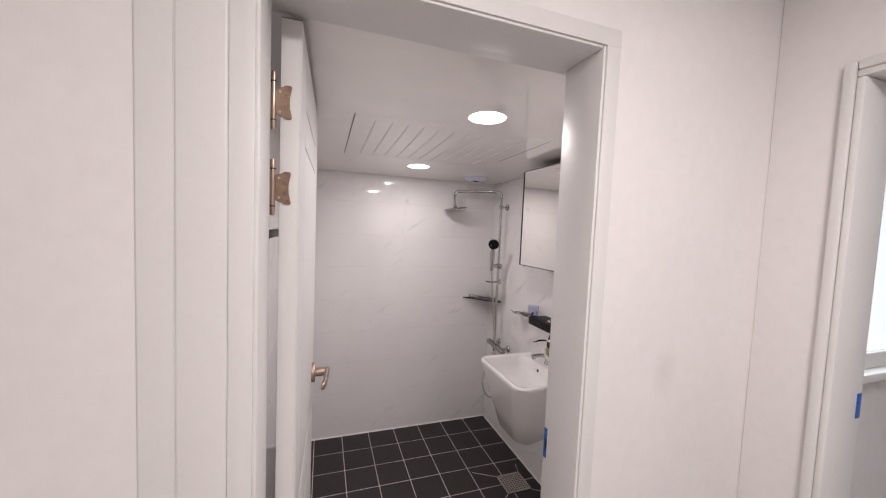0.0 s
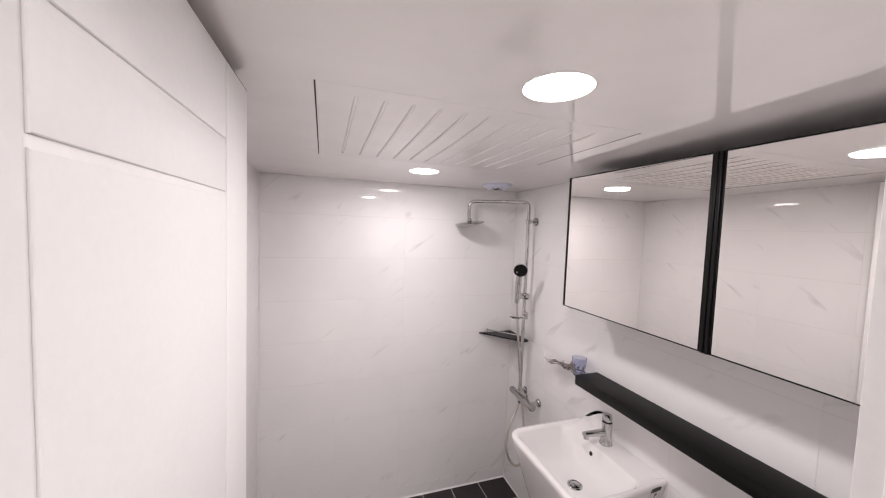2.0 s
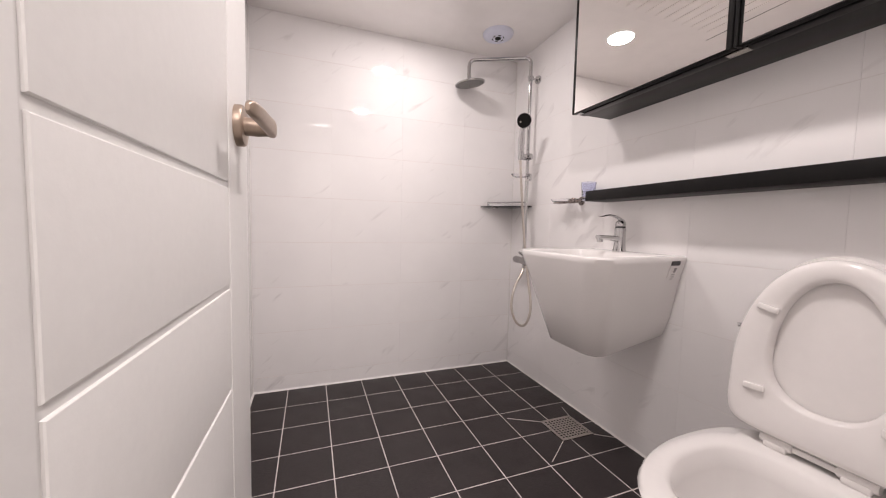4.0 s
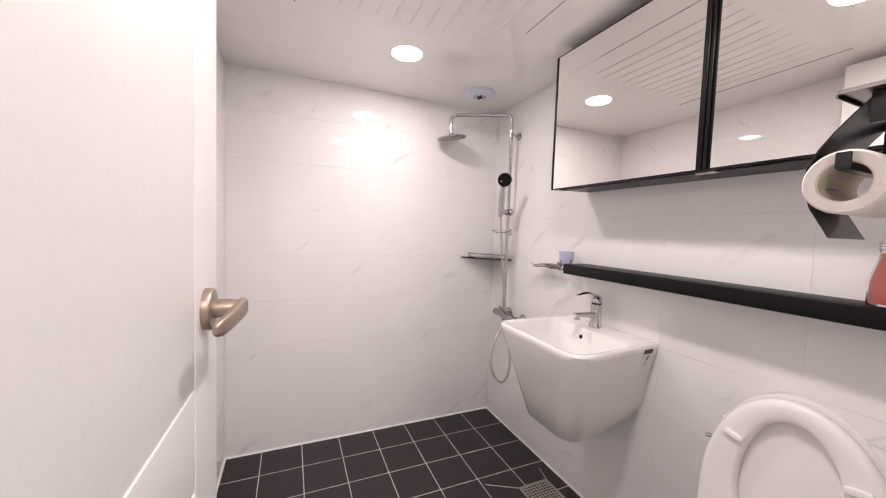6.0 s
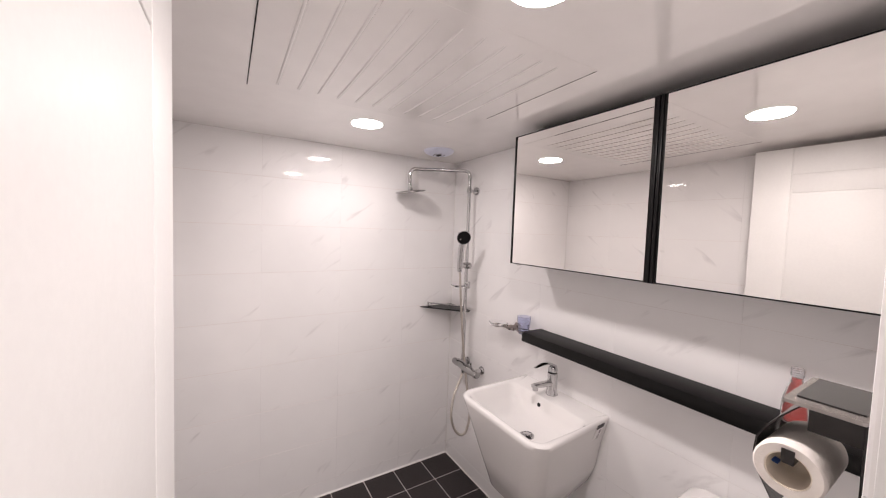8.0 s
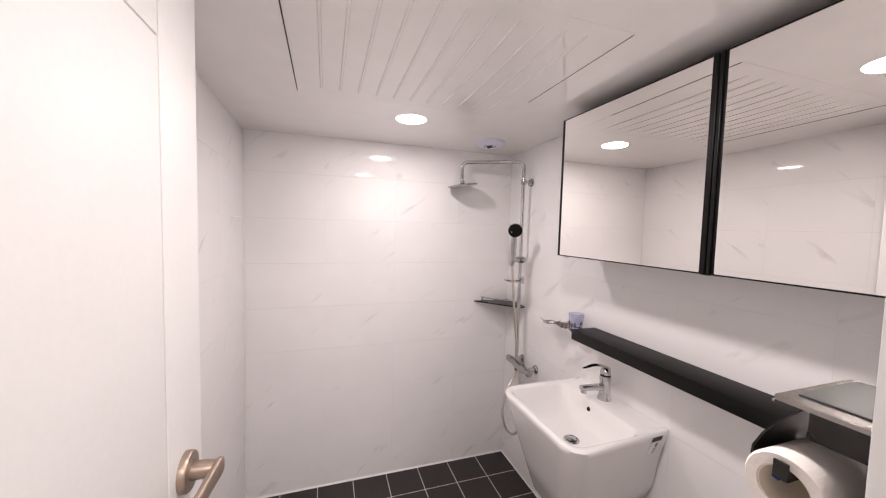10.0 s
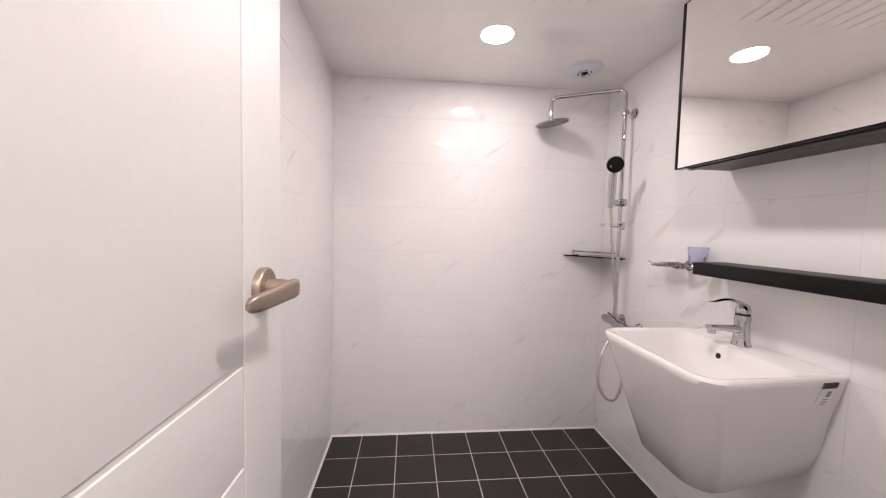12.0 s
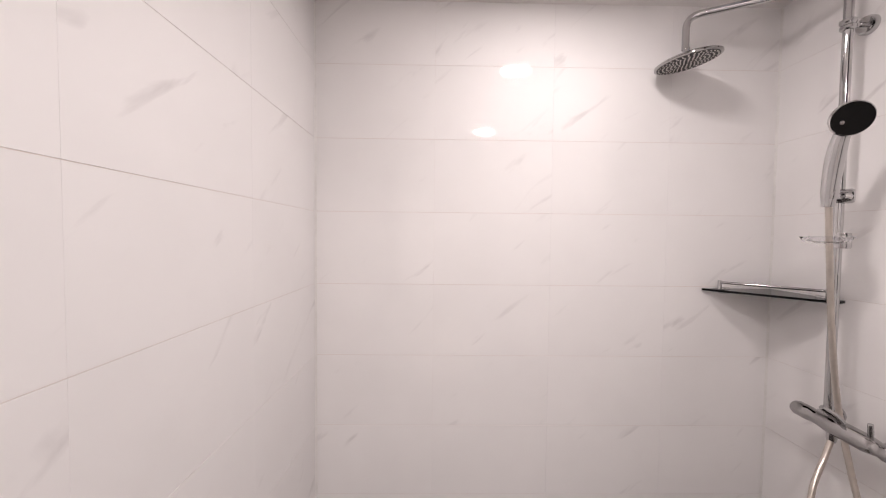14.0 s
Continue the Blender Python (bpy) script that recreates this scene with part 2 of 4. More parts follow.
def lathe(profile, origin=(0, 0, 0), axis=(0, 0, 1), seg=32, cap0=True, cap1=True, bm=None):
    """profile: (radius, height) pairs along the axis."""
    q = Vector((0, 0, 1)).rotation_difference(Vector(axis).normalized())
    o = Vector(origin)
    loops = [[o + q @ Vector((max(r, 1e-4) * math.cos(2 * math.pi * i / seg), max(r, 1e-4) * math.sin(2 * math.pi * i / seg), h)) for i in range(seg)] for r, h in profile]
    return loft(loops, cap0, cap1, bm)


def smooth_path(pts, steps=8):
    pts = [Vector(p) for p in pts]
    out = []
    for i in range(len(pts) - 1):
        p0, p1, p2, p3 = pts[max(i - 1, 0)], pts[i], pts[i + 1], pts[min(i + 2, len(pts) - 1)]
        for k in range(steps):
            t = k / steps
            out.append(0.5 * ((2 * p1) + (p2 - p0) * t + (2 * p0 - 5 * p1 + 4 * p2 - p3) * t * t + (3 * p1 - p0 - 3 * p2 + p3) * t ** 3))
    return out + [pts[-1]]


def bent(pts, r=0.03, steps=6):
    """A polyline with rounded corners."""
    pts = [Vector(p) for p in pts]
    out = [pts[0]]
    for a, c, d in zip(pts, pts[1:], pts[2:]):
        u, w = (a - c).normalized(), (d - c).normalized()
        for k in range(steps + 1):
            t = k / steps
            out.append((1 - t) ** 2 * (c + u * r) + 2 * t * (1 - t) * c + t * t * (c + w * r))
    return out + [pts[-1]]


def tube(pts, radius, seg=14, bm=None, ripple=0.0):
    pts = [Vector(p) for p in pts]
    loops, normal = [], None
    for i, p in enumerate(pts):
        d = (pts[min(i + 1, len(pts) - 1)] - pts[max(i - 1, 0)]).normalized()
        if normal is None:
            normal = d.orthogonal().normalized()
        normal = (normal - d * normal.dot(d)).normalized()
        side = d.cross(normal)
        r = radius if not callable(radius) else radius(i / (len(pts) - 1))
        r *= 1 + (ripple if i % 2 else 0)
        loops.append([p + r * (math.cos(2 * math.pi * k / seg) * normal + math.sin(2 * math.pi * k / seg) * side) for k in range(seg)])
    return loft(loops, True, True, bm)


def rrect(x0, x1, y0, y1, r, z, n=6, back=0.003):
    """A rounded rectangle at height z; r may be one radius or four (x0y0, x1y0, x1y1, x0y1)."""
    rr = (r,) * 4 if not hasattr(r, "__len__") else r
    out = []
    for (cx, cy, sx, sy, a0), q in zip(((x0, y0, 1, 1, 180), (x1, y0, -1, 1, 270), (x1, y1, -1, -1, 0), (x0, y1, 1, -1, 90)), rr):
        for k in range(n + 1):
            a = radians(a0 + 90 * k / n)
            out.append(Vector((cx + sx * q + q * math.cos(a), cy + sy * q + q * math.sin(a), z)))
    return out


def ellipse(cx, cy, z, a, c, seg=40, power=2.0):
    out = []
    for k in range(seg):
        t = 2 * math.pi * k / seg
        co, si = math.cos(t), math.sin(t)
        out.append(Vector((cx + a * math.copysign(abs(co) ** (2 / power), co), cy + c * math.copysign(abs(si) ** (2 / power), si), z)))
    return out


def solid(name, bm, mat, label="", category="", kind="structure"):
    ob = part(name, bm, mat, smooth=30)
    return tagged(ob, label, category, kind=kind)


# ---- large structure ----
TZ = [0.083 + 0.247 * k for k in range(8)]
floor = solid("floor", box(XL - 0.1, YF - 0.0, -0.12, XR + 0.1, YB + 0.1, -0.0007), M_GROUT_F, "charcoal tiled bathroom floor with pale grout joints", "floor")
wall_back = solid("wall_back", box(XL - 0.1, YB + 0.0012, -0.12, XR + 0.1, YB + 0.12, HZC), M_GROUT_W, "shower wall of glossy white marbled tiles", "wall")
wall_left = solid("wall_left", box(XL - 0.12, YF, -0.12, XL - 0.0012, YB + 0.001, HZC), M_GROUT_W, "side wall of glossy white marbled tiles", "wall")
wall_right = solid("wall_right", box(XR + 0.0012, YF, -0.12, XR + 0.12, YB + 0.001, HZC), M_GROUT_W, "side wall of glossy white marbled tiles", "wall")
# the wall with the bathroom door: two piers and a lintel, paper on the hall side
bm = box(HXL - 0.1, HY, -0.12, DX0 - 0.035, YF - 0.004, HZC)
box(DX1 + 0.035, HY, -0.12, XR + 0.004, YF - 0.004, HZC, bm=bm)
box(DX0 - 0.035, HY, DZ + 0.035, DX1 + 0.035, YF - 0.004, HZC, bm=bm)
wall_front = solid("wall_front", bm, M_PAINT, "plain off-white papered wall round the bathroom door", "wall")
ceiling = solid("ceiling", box(XL - 0.004, YF - 0.003, ZC, XR + 0.004, YB + 0.004, ZC + 0.03), M_CEIL, "glossy white bathroom ceiling sheet", "ceiling")
# hall; unseen ceiling, left, rear and end walls are added to close it in
floor_hall = solid("floor_hall", box(HXL - 0.1, HYB - 0.1, -0.12, 4.0, YF, -0.002), M_VINYL, "pale vinyl hall floor", "floor")
solid("ceiling_hall", box(HXL - 0.1, HYB - 0.1, HZC, 4.0, YF - 0.004, HZC + 0.1), M_PAINT, "unseen plain white ceiling added to close the hall", "ceiling")
solid("wall_hall_left", box(HXL - 0.1, HYB, -0.12, HXL, HY, HZC), M_PAINT, "unseen plain off-white wall added to close the hall", "wall")
solid("wall_hall_rear", box(HXL - 0.1, HYB - 0.1, -0.12, 4.0, HYB, HZC), M_PAINT, "unseen plain off-white wall added to close the hall", "wall")
N0, N1, NZ = 0.620, -0.22, 2.005     # opening to the next room
bm = box(HXR, N0 + 0.015, -0.12, HXR + 0.10, HY - 0.001, HZC)
box(HXR, HYB, -0.12, HXR + 0.10, N1 - 0.015, HZC, bm=bm)
box(HXR, N1 - 0.015, NZ + 0.015, HXR + 0.10, N0 + 0.015, HZC, bm=bm)
solid("wall_hall_right", bm, M_PAINT, "off-white hall wall with an open doorway", "wall")
# out of view, added to close the next room
solid("wall_room_end", box(3.6, HYB, -0.12, 3.7, HY, HZC), M_PAINT, "plain white wall of the next room", "wall")
solid("wall_room_side", box(HXR + 0.10, HY - 0.0005, -0.12, 3.7, HY + 0.1, HZC), M_PAINT, "plain white wall of the next room", "wall")


def frame_round(name, sides, label):
    """A door frame: jambs, head and flat casings, each its own part."""
    root = thing(name, (0, 0, 0), label, "door frame")
    tagged(root, kind="structure")
    for n, bm in sides:
        part(n, bm, M_WOODWHITE, root, smooth=30)
    return root


J = 0.0356
frame_round("door_frame_1", (
    ("jamb", box(DX0 - J, HY - 0.0015, 0.0, DX0, YF + 0.008, DZ, 0.003)),
    ("jamb", box(DX1, HY - 0.0006, 0.0, DX1 + J, YF - 0.011, DZ, 0.0008)),
    ("head", box(DX0 - J, HY - 0.0006, DZ, DX1 + J, YF + 0.008, DZ + J, 0.0008)),
    ("door_stop", box(DX1 - 0.006, HY + 0.004, 0.0, DX1 + 0.002, YF - 0.030, DZ + 0.002, 0.003)),
    ("door_stop", box(DX0 - 0.002, HY + 0.004, 0.0, DX0 + 0.006, YF - 0.030, DZ + 0.002, 0.003)),
    ("door_stop", box(DX0 + 0.007, HY + 0.004, DZ - 0.006, DX1 - 0.007, YF - 0.030, DZ + 0.002, 0.003)),
    ("casing", box(-0.022, HY - 0.0035, 0.0, 0.034, HY + 0.006, DZ + J, 0.0048, 4)),
    ("casing", box(0.026, HY - 0.006, 0.0, DX0 - J + 0.001, HY + 0.001, DZ + J, 0.0055, 4)),
), "white film-wrapped bathroom door frame flush with the wall")
frame_round("door_frame_2", (
    ("jamb", box(HXR - 0.012, N0, 0.0, HXR + 0.118, N0 + 0.015, NZ, 0.004)),
    ("jamb", box(HXR - 0.012, N1 - 0.015, 0.0, HXR + 0.118, N1, NZ, 0.004)),
    ("head", box(HXR - 0.012, N1 - 0.015, NZ, HXR + 0.118, N0 + 0.015, NZ + 0.015, 0.004)),
    ("casing", box(HXR - 0.014, N0 + 0.0152, 0.0, HXR + 0.001, N0 + 0.038, NZ + 0.038, 0.006)),
    ("casing", box(HXR - 0.014, N1 - 0.015, NZ + 0.0152, HXR + 0.001, N0 + 0.015, NZ + 0.038, 0.006)),
), "white door frame of the next room's open doorway")
# window of the next room, with frame and sill
win = thing("window_1", (2.2, HY, 1.25), "frosted bright window in a white frame", "window")
tagged(win, kind="structure")
for x0, x1 in ((1.70, 2.18), (2.22, 2.70)):
    part("pane", box(x0, HY - 0.014, 1.30, x1, HY - 0.008, 1.96), M_WINDOW, win)
for x0, x1, z0, z1 in ((1.65, 2.75, 1.25, 1.30), (1.65, 2.75, 1.96, 2.01), (1.65, 1.70, 1.302, 1.958), (2.18, 2.22, 1.302, 1.958), (2.70, 2.75, 1.302, 1.958)):
    part("window_frame", box(x0, HY - 0.03, z0, x1, HY - 0.001, z1, 0.004), M_WOODWHITE, win)
part("window_sill", box(1.62, HY - 0.06, 1.222, 2.78, HY - 0.001, 1.2495, 0.005), M_WOODWHITE, win)

# white caulk along floor and corners
root = thing("trim", (0, 0, 0), "white silicone bead along floor and wall corners", "caulk")
tagged(root, kind="structure")


def bead(a, c, n1, n2, w):
    a, c, n1, n2 = Vector(a), Vector(c), Vector(n1), Vector(n2)
    prof = (Vector(), n1 * w, n1 * w * 0.45 + n2 * w * 0.45, n2 * w)
    return loft([[a + p for p in prof], [c + p for p in prof]])


for nm, a, c, n1, n2, w in (
    ("floor_bead", (XL, YB, 0), (XR, YB, 0), (0, -1, 0), (0, 0, 1), 0.008),
    ("floor_bead", (XL, YF, 0), (XL, YB, 0), (1, 0, 0), (0, 0, 1), 0.009),
    ("floor_bead", (XR, YF, 0), (XR, YB, 0), (-1, 0, 0), (0, 0, 1), 0.007),
    ("corner_bead", (XL, YB, 0), (XL, YB, ZC), (1, 0, 0), (0, -1, 0), 0.006),
    ("corner_bead", (XR, YB, 0), (XR, YB, ZC), (-1, 0, 0), (0, -1, 0), 0.005),
):
    part(nm, bead(a, c, n1, n2, w), M_CAULK, root, smooth=0)


# ---- ceiling things ----
def hatch():
    t = thing("ceiling_hatch", (0.76, 1.87, ZC), "white ribbed plastic access panel in the ceiling", "ceiling panel")
    x0, x1, y0, y1 = 0.333, 1.19, 1.53, 2.238

    def sag(x, y):
        u, v = (x - x0) / (x1 - x0), (y - y0) / (y1 - y0)
        return 0.0006 + 0.007 * max(0, math.sin(math.pi * u)) * max(0, math.sin(math.pi * v))

    n = 20
    xs = [x0 + 0.004 + (x1 - x0 - 0.004) * k / n for k in range(n + 1)]
    loops = []
    for k in range(n + 1):
        y = y0 + (y1 - y0) * k / n
        loops.append([Vector((x, y, ZC - sag(x, y))) for x in xs] + [Vector((x1, y, ZC + 0.001)), Vector((xs[0], y, ZC + 0.001))])
    part("panel", loft(loops), M_CEIL, t)
    part("gap", box(x0, y0, ZC - 0.0015, x0 + 0.003, y1, ZC + 0.001), M_DARK, t, "dark open joint")
    part("gap", box(x1 + 0.0005, y0 + 0.005, ZC - 0.0012, x1 + 0.0025, y1 - 0.20, ZC + 0.001), M_DARK, t, "dark open joint")
    for k in range(11):
        x = 0.42 + 0.066 * k
        n = 8
        loops = []
        for j in range(15):
            y = y0 + 0.05 + (y1 - y0 - 0.105) * j / 14
            h = 0.0052 * (0.12 if j in (0, 14) else 1.0)
            loops.append([Vector((x + 0.0048 * math.cos(math.pi * i / n), y, ZC - sag(x, y) + 0.0004 - h * math.sin(math.pi * i / n))) for i in range(n + 1)])
        part("rib", loft(loops), M_CEIL, t)


hatch()


def downlight(x, y):
    t = thing("downlight", (x, y, ZC), "round recessed LED downlight, switched on", "ceiling light", "bathroom downlights")
    part("rim", lathe([(0.0692, -0.0024), (0.0700, -0.0026), (0.0708, -0.0016), (0.071, 0.0005), (0.0692, 0.0005)], (x, y, ZC), seg=48, cap0=False, cap1=False), M_PLASTIC, t)
    part("diffuser", lathe([(0.0690, 0.0005), (0.0690, -0.0020), (0.0675, -0.0034), (0.0, -0.0038)], (x, y, ZC), seg=48, cap0=False, cap1=False), M_LAMP, t, "glowing white diffuser")


for lx, ly in LAMPS:
    downlight(lx, ly)


def fan(x, y):
    t = thing("exhaust_fan", (x, y, ZC), "round pale ceiling exhaust fan cover with a slotted centre", "exhaust fan")
    part("cover", lathe([(0.0, -0.024), (0.040, -0.024), (0.062, -0.021), (0.080, -0.013), (0.086, -0.004), (0.087, 0.0005)], (x, y, ZC), seg=56, cap1=False), M_FAN, t)
    part("hub", lathe([(0.0, -0.027), (0.016, -0.027), (0.018, -0.023)], (x, y, ZC), seg=24, cap1=False), M_DARK, t, "dark centre slot")
    for k in range(6):
        a = 2 * math.pi * k / 6 + 0.3
        b = box(-0.009, -0.0028, -0.0255, 0.009, 0.0028, -0.022, 0.001)
        b.transform(Matrix.Translation((x + 0.031 * math.cos(a), y + 0.031 * math.sin(a), ZC)) @ Matrix.Rotation(a + math.pi / 2, 4, "Z"))
        part("slot", b, M_DARK, t, "dark vent slot")


fan(1.318, 2.635)

# Lamp body added out of view to go with the hall fill.
added_hall_lamp = thing("hall_ceiling_lamp", (0.45, -0.30, HZC), "unseen round white ceiling lamp added to light the hall", "ceiling light")
part("housing", lathe([(0.20, 0.0), (0.20, -0.05), (0.185, -0.06), (0.175, -0.06)], (0.45, -0.30, HZC), seg=48, cap0=False, cap1=False), M_PLASTIC, added_hall_lamp)
part("diffuser", lathe([(0.175, -0.0595), (0.0, -0.066)], (0.45, -0.30, HZC), seg=48, cap1=False), M_LAMP, added_hall_lamp, "glowing white diffuser")


# ---- door ----
def door():
    W, H, T = 0.657, 2.012, 0.038
    d = thing("door_1", (0.187, 0.932, 0.012), "white panelled bathroom door, standing wide open", "door", turn=-1.6)
    tagged(d, kind="structure")
    part("leaf", box(-T, 0.0, 0.0, -0.0026, W, H, 0.002), M_WOODWHITE, d, local=True, smooth=30)
    part("top_edge", box(-T + 0.001, 0.001, H, -0.001, W - 0.001, H + 0.0015), M_RAWBOARD, d, "raw brown board edge", local=True, smooth=0)
    # raised fields on the face, parted by grooves
    us = [0.0, 0.112, 0.513, W]
    zs = [0.0, 0.12, 0.20, 0.648, 0.814, 0.974, 1.793, 1.880, H]
    g = 0.0042

    def field(u0, u1, z0, z1):
        a = box(-0.0027, u0 + (0.0024 if u0 else 0), z0 + (g if z0 else 0), 0.0, u1 - (0.0024 if u1 < W else 0), z1 - (g if z1 < H else 0))
        edges = [e for e in a.edges if all(v.co.x > -0.001 for v in e.verts)]
        bmesh.ops.bevel(a, geom=edges, offset=0.0024, segments=3, profile=0.55, affect="EDGES")
        part("panel_field", a, M_WOODWHITE, d, local=True, smooth=30)

    field(us[0], us[1], 0, H)
    field(us[2], us[3], 0, H)
    for z0, z1 in zip(zs, zs[1:]):
        field(us[1], us[2], z0, z1)
    # lever handle
    hy, hz = 0.572, 1.081
    rose = part("rose", lathe([(0.0345, 0.0), (0.0345, 0.010), (0.0325, 0.0125), (0.0, 0.013)], (0.0, hy, hz), (1, 0, 0), 40, cap1=False), M_BRONZE, d, "satin champagne-bronze rose", local=True)
    part("neck", lathe([(0.0155, 0.0), (0.0155, 0.026), (0.0145, 0.030), (0.0135, 0.044)], (0.009, hy, hz), (1, 0, 0), 28), M_BRONZE, rose, local=True)
    loops = []
    for k in range(13):
        t = k / 12
        y = hy + 0.012 - 0.142 * (0.35 * t + 0.65 * (0.5 - 0.5 * math.cos(math.pi * t)))
        x = 0.056 - 0.012 * t - 0.020 * max(0, t - 0.6) ** 1.5
        h = 0.0175 - 0.0065 * t
        w = 0.0078 - 0.001 * t
        f = {0: 0.40, 1: 0.88, 11: 0.90, 12: 0.45}.get(k, 1.0)
        h, w = h * f, w * f
        zc = hz + 0.001 - 0.004 * t
        loops.append([Vector((x + w * math.copysign(abs(math.cos(a)) ** 0.7, math.cos(a)), y, zc + h * math.copysign(abs(math.sin(a)) ** 0.7, math.sin(a)))) for a in [2 * math.pi * i / 20 for i in range(20)]])
    part("lever", loft(loops), M_BRONZE, d, "satin champagne-bronze lever", local=True)
    part("latch", box(-0.027, W - 0.0005, hz - 0.05, -0.010, W + 0.0015, hz + 0.05, 0.001), M_STEEL, d, local=True)

    # butterfly hinges on the edge
    for z in (1.854, 1.690, 0.26):
        out = [(-0.046, 0.022), (-0.041, 0.026), (-0.033, 0.028), (-0.029, 0.0315), (-0.019, 0.0315), (-0.0165, 0.029), (-0.018, 0.021), (-0.0205, 0.011), (-0.021, 0.0)]
        prof = [Vector((x, 0, q)) for x, q in out] + [Vector((x, 0, -q)) for x, q in out[-2::-1]]
        hinge = part("hinge", loft([[p + Vector((0, -0.0028, z)) for p in prof], [p + Vector((0, 0.0002, z)) for p in prof]]), M_BRONZE2, d, "antique bronze butterfly hinge", local=True, smooth=30)
        part("pin", lathe([(0.0, -0.055), (0.0042, -0.054), (0.0048, -0.050), (0.0048, 0.050), (0.0042, 0.054), (0.0, 0.055)], (-0.049, -0.0035, z), (0, 0, 1), 18), M_PINBRONZE, hinge, "worn bronze hinge pin", local=True)
        for q in (-0.036, 0.036):
            part("collar", lathe([(0.0052, -0.001), (0.0052, 0.001)], (-0.049, -0.0035, z + q), (0, 0, 1), 18), M_DARK, hinge, local=True)
        for x, q in ((-0.0215, 0.0262), (-0.0265, 0.0110), (-0.0265, -0.0110), (-0.0215, -0.0262)):
            part("screw", lathe([(0.0042, 0.0), (0.0042, 0.0012), (0.0032, 0.0016), (0.0028, 0.0004)], (x, -0.0026, z + q), (0, -1, 0), 16), M_BRONZE2, hinge, local=True)
        for q in (0.019, -0.019):
            part("hole", lathe([(0.0026, 0.0), (0.0026, 0.0006)], (-0.038, -0.0027, z + q), (0, -1, 0), 12), M_PINBRONZE, hinge, local=True)
        for q in (0.043, -0.043):
            part("frame_leaf", box(-0.0585, -0.026, z + q - 0.010, -0.0560, 0.002, z + q + 0.010, 0.0008), M_BRONZE2, hinge, local=True)
        part("frame_leaf", box(-0.0585, -0.006, z - 0.04, -0.0562, 0.002, z + 0.04, 0.0008), M_BRONZE2, hinge, local=True)


door()

strike = thing("strike_plate", (DX1, 0.905, 1.09), "steel strike plate still covered in blue film", "strike plate")
part("plate", box(DX1 - 0.0015, 0.892, 1.052, DX1 + 0.001, 0.922, 1.130, 0.0006), M_BLUE, strike, "blue protective film")
part("latch_hole", box(DX1 - 0.0022, 0.900, 1.078, DX1 - 0.0005, 0.914, 1.104), M_DARK, strike)
tape = thing("tape", (HXR + 0.104, N0, 1.26), "strip of blue film on the door jamb", "tape")
part("film", box(HXR + 0.096, N0 - 0.0018, 1.225, HXR + 0.112, N0 + 0.001, 1.285, 0.0005), M_BLUE, tape)


# lay the ceiling and what hangs on it along its fall
for ob in [o for o in scene.collection.objects if o.name.split(".")[0] in ("ceiling", "ceiling_hatch", "downlight", "exhaust_fan")]:
    y = ob.location.y
    ob.location.z += FALL * (y - 1.37)
    slope = Matrix.Identity(4)
    slope[2][1] = FALL
    for o in (ob, *ob.children_recursive):
        if o.data:
            o.data.transform(slope)


# ---- mirror cabinet and shelf ----
def cabinet():
    x0, y0, y1, z0, z1 = 1.395, 0.944, 2.081, 1.430, 2.003
    ym = 1.453
    t = thing("mirror_cabinet", (x0, y1, z0), "wall cabinet with two mirror doors in slim black frames", "cabinet")
    part("body", box(x0 + 0.022, y0 + 0.002, z0 + 0.004, XR - 0.0005, y1 - 0.004, z1 - 0.001, 0.0015), M_BLACK, t, "black cabinet body")
    part("bottom_rail", box(x0 + 0.030, y0 + 0.01, z0 - 0.002, x0 + 0.060, y1 - 0.012, z0 + 0.0035, 0.001), M_BLACK, t)
    part("end_clip", box(x0 + 0.006, y1 - 0.050, z0 - 0.006, x0 + 0.020, y1 - 0.030, z0 + 0.0035, 0.001), M_CHROME, t, "chrome clip")
    part("hinge_block", box(x0 + 0.026, ym - 0.02, z0 - 0.005, x0 + 0.05, ym + 0.035, z0 + 0.0035, 0.001), M_STEEL, t, "steel hinge block")
    for a, c in ((ym + 0.013, y1), (y0, ym - 0.013)):
        d = part("door", box(x0 + 0.004, a + 0.001, z0, x0 + 0.021, c - 0.001, z1, 0.0008), M_BLACK, t)
        part("mirror", box(x0 + 0.0005, a + 0.0065, z0 + 0.004, x0 + 0.0042, c - 0.0065, z1 - 0.004), M_MIRROR, d, "silvered mirror pane", smooth=0)
        for yy in ((a, a + 0.006), (c - (0.012 if c == y1 else 0.006), c)):
            part("frame", box(x0 - 0.001, yy[0], z0, x0 + 0.012, yy[1], z1, 0.0008), M_BLACK, d)
        for zz in ((z0, z0 + 0.0035), (z1 - 0.0035, z1)):
            part("frame", box(x0 - 0.001, a + 0.0062, zz[0], x0 + 0.012, c - 0.0062, zz[1], 0.0008), M_BLACK, d)
    for s in (-1, 1):
        part("grip_profile", box(x0 - 0.005, ym + s * 0.0065 - 0.0048, z0 - 0.001, x0 + 0.02, ym + s * 0.0065 + 0.0048, z1, 0.002), M_BLACK, t, "black aluminium grip profile")


cabinet()
ledge = thing("wall_shelf", (XR, 1.5, 1.056), "long black wall ledge with crisp edges", "shelf")
part("board", box(1.478, 0.938, 1.056, XR - 0.0005, 2.068, 1.101, 0.002), M_SHELF, ledge)
# facing added so the front face reads darker than the lit top
part("front_strip", box(1.4768, 0.939, 1.0575, 1.4785, 2.067, 1.0995, 0.0005), M_BLACK, ledge, "black facing added to set the darker front face apart")
part("end_cap", box(1.480, 2.0675, 1.0575, XR - 0.001, 2.0695, 1.0995, 0.0005), M_BLACK, ledge)


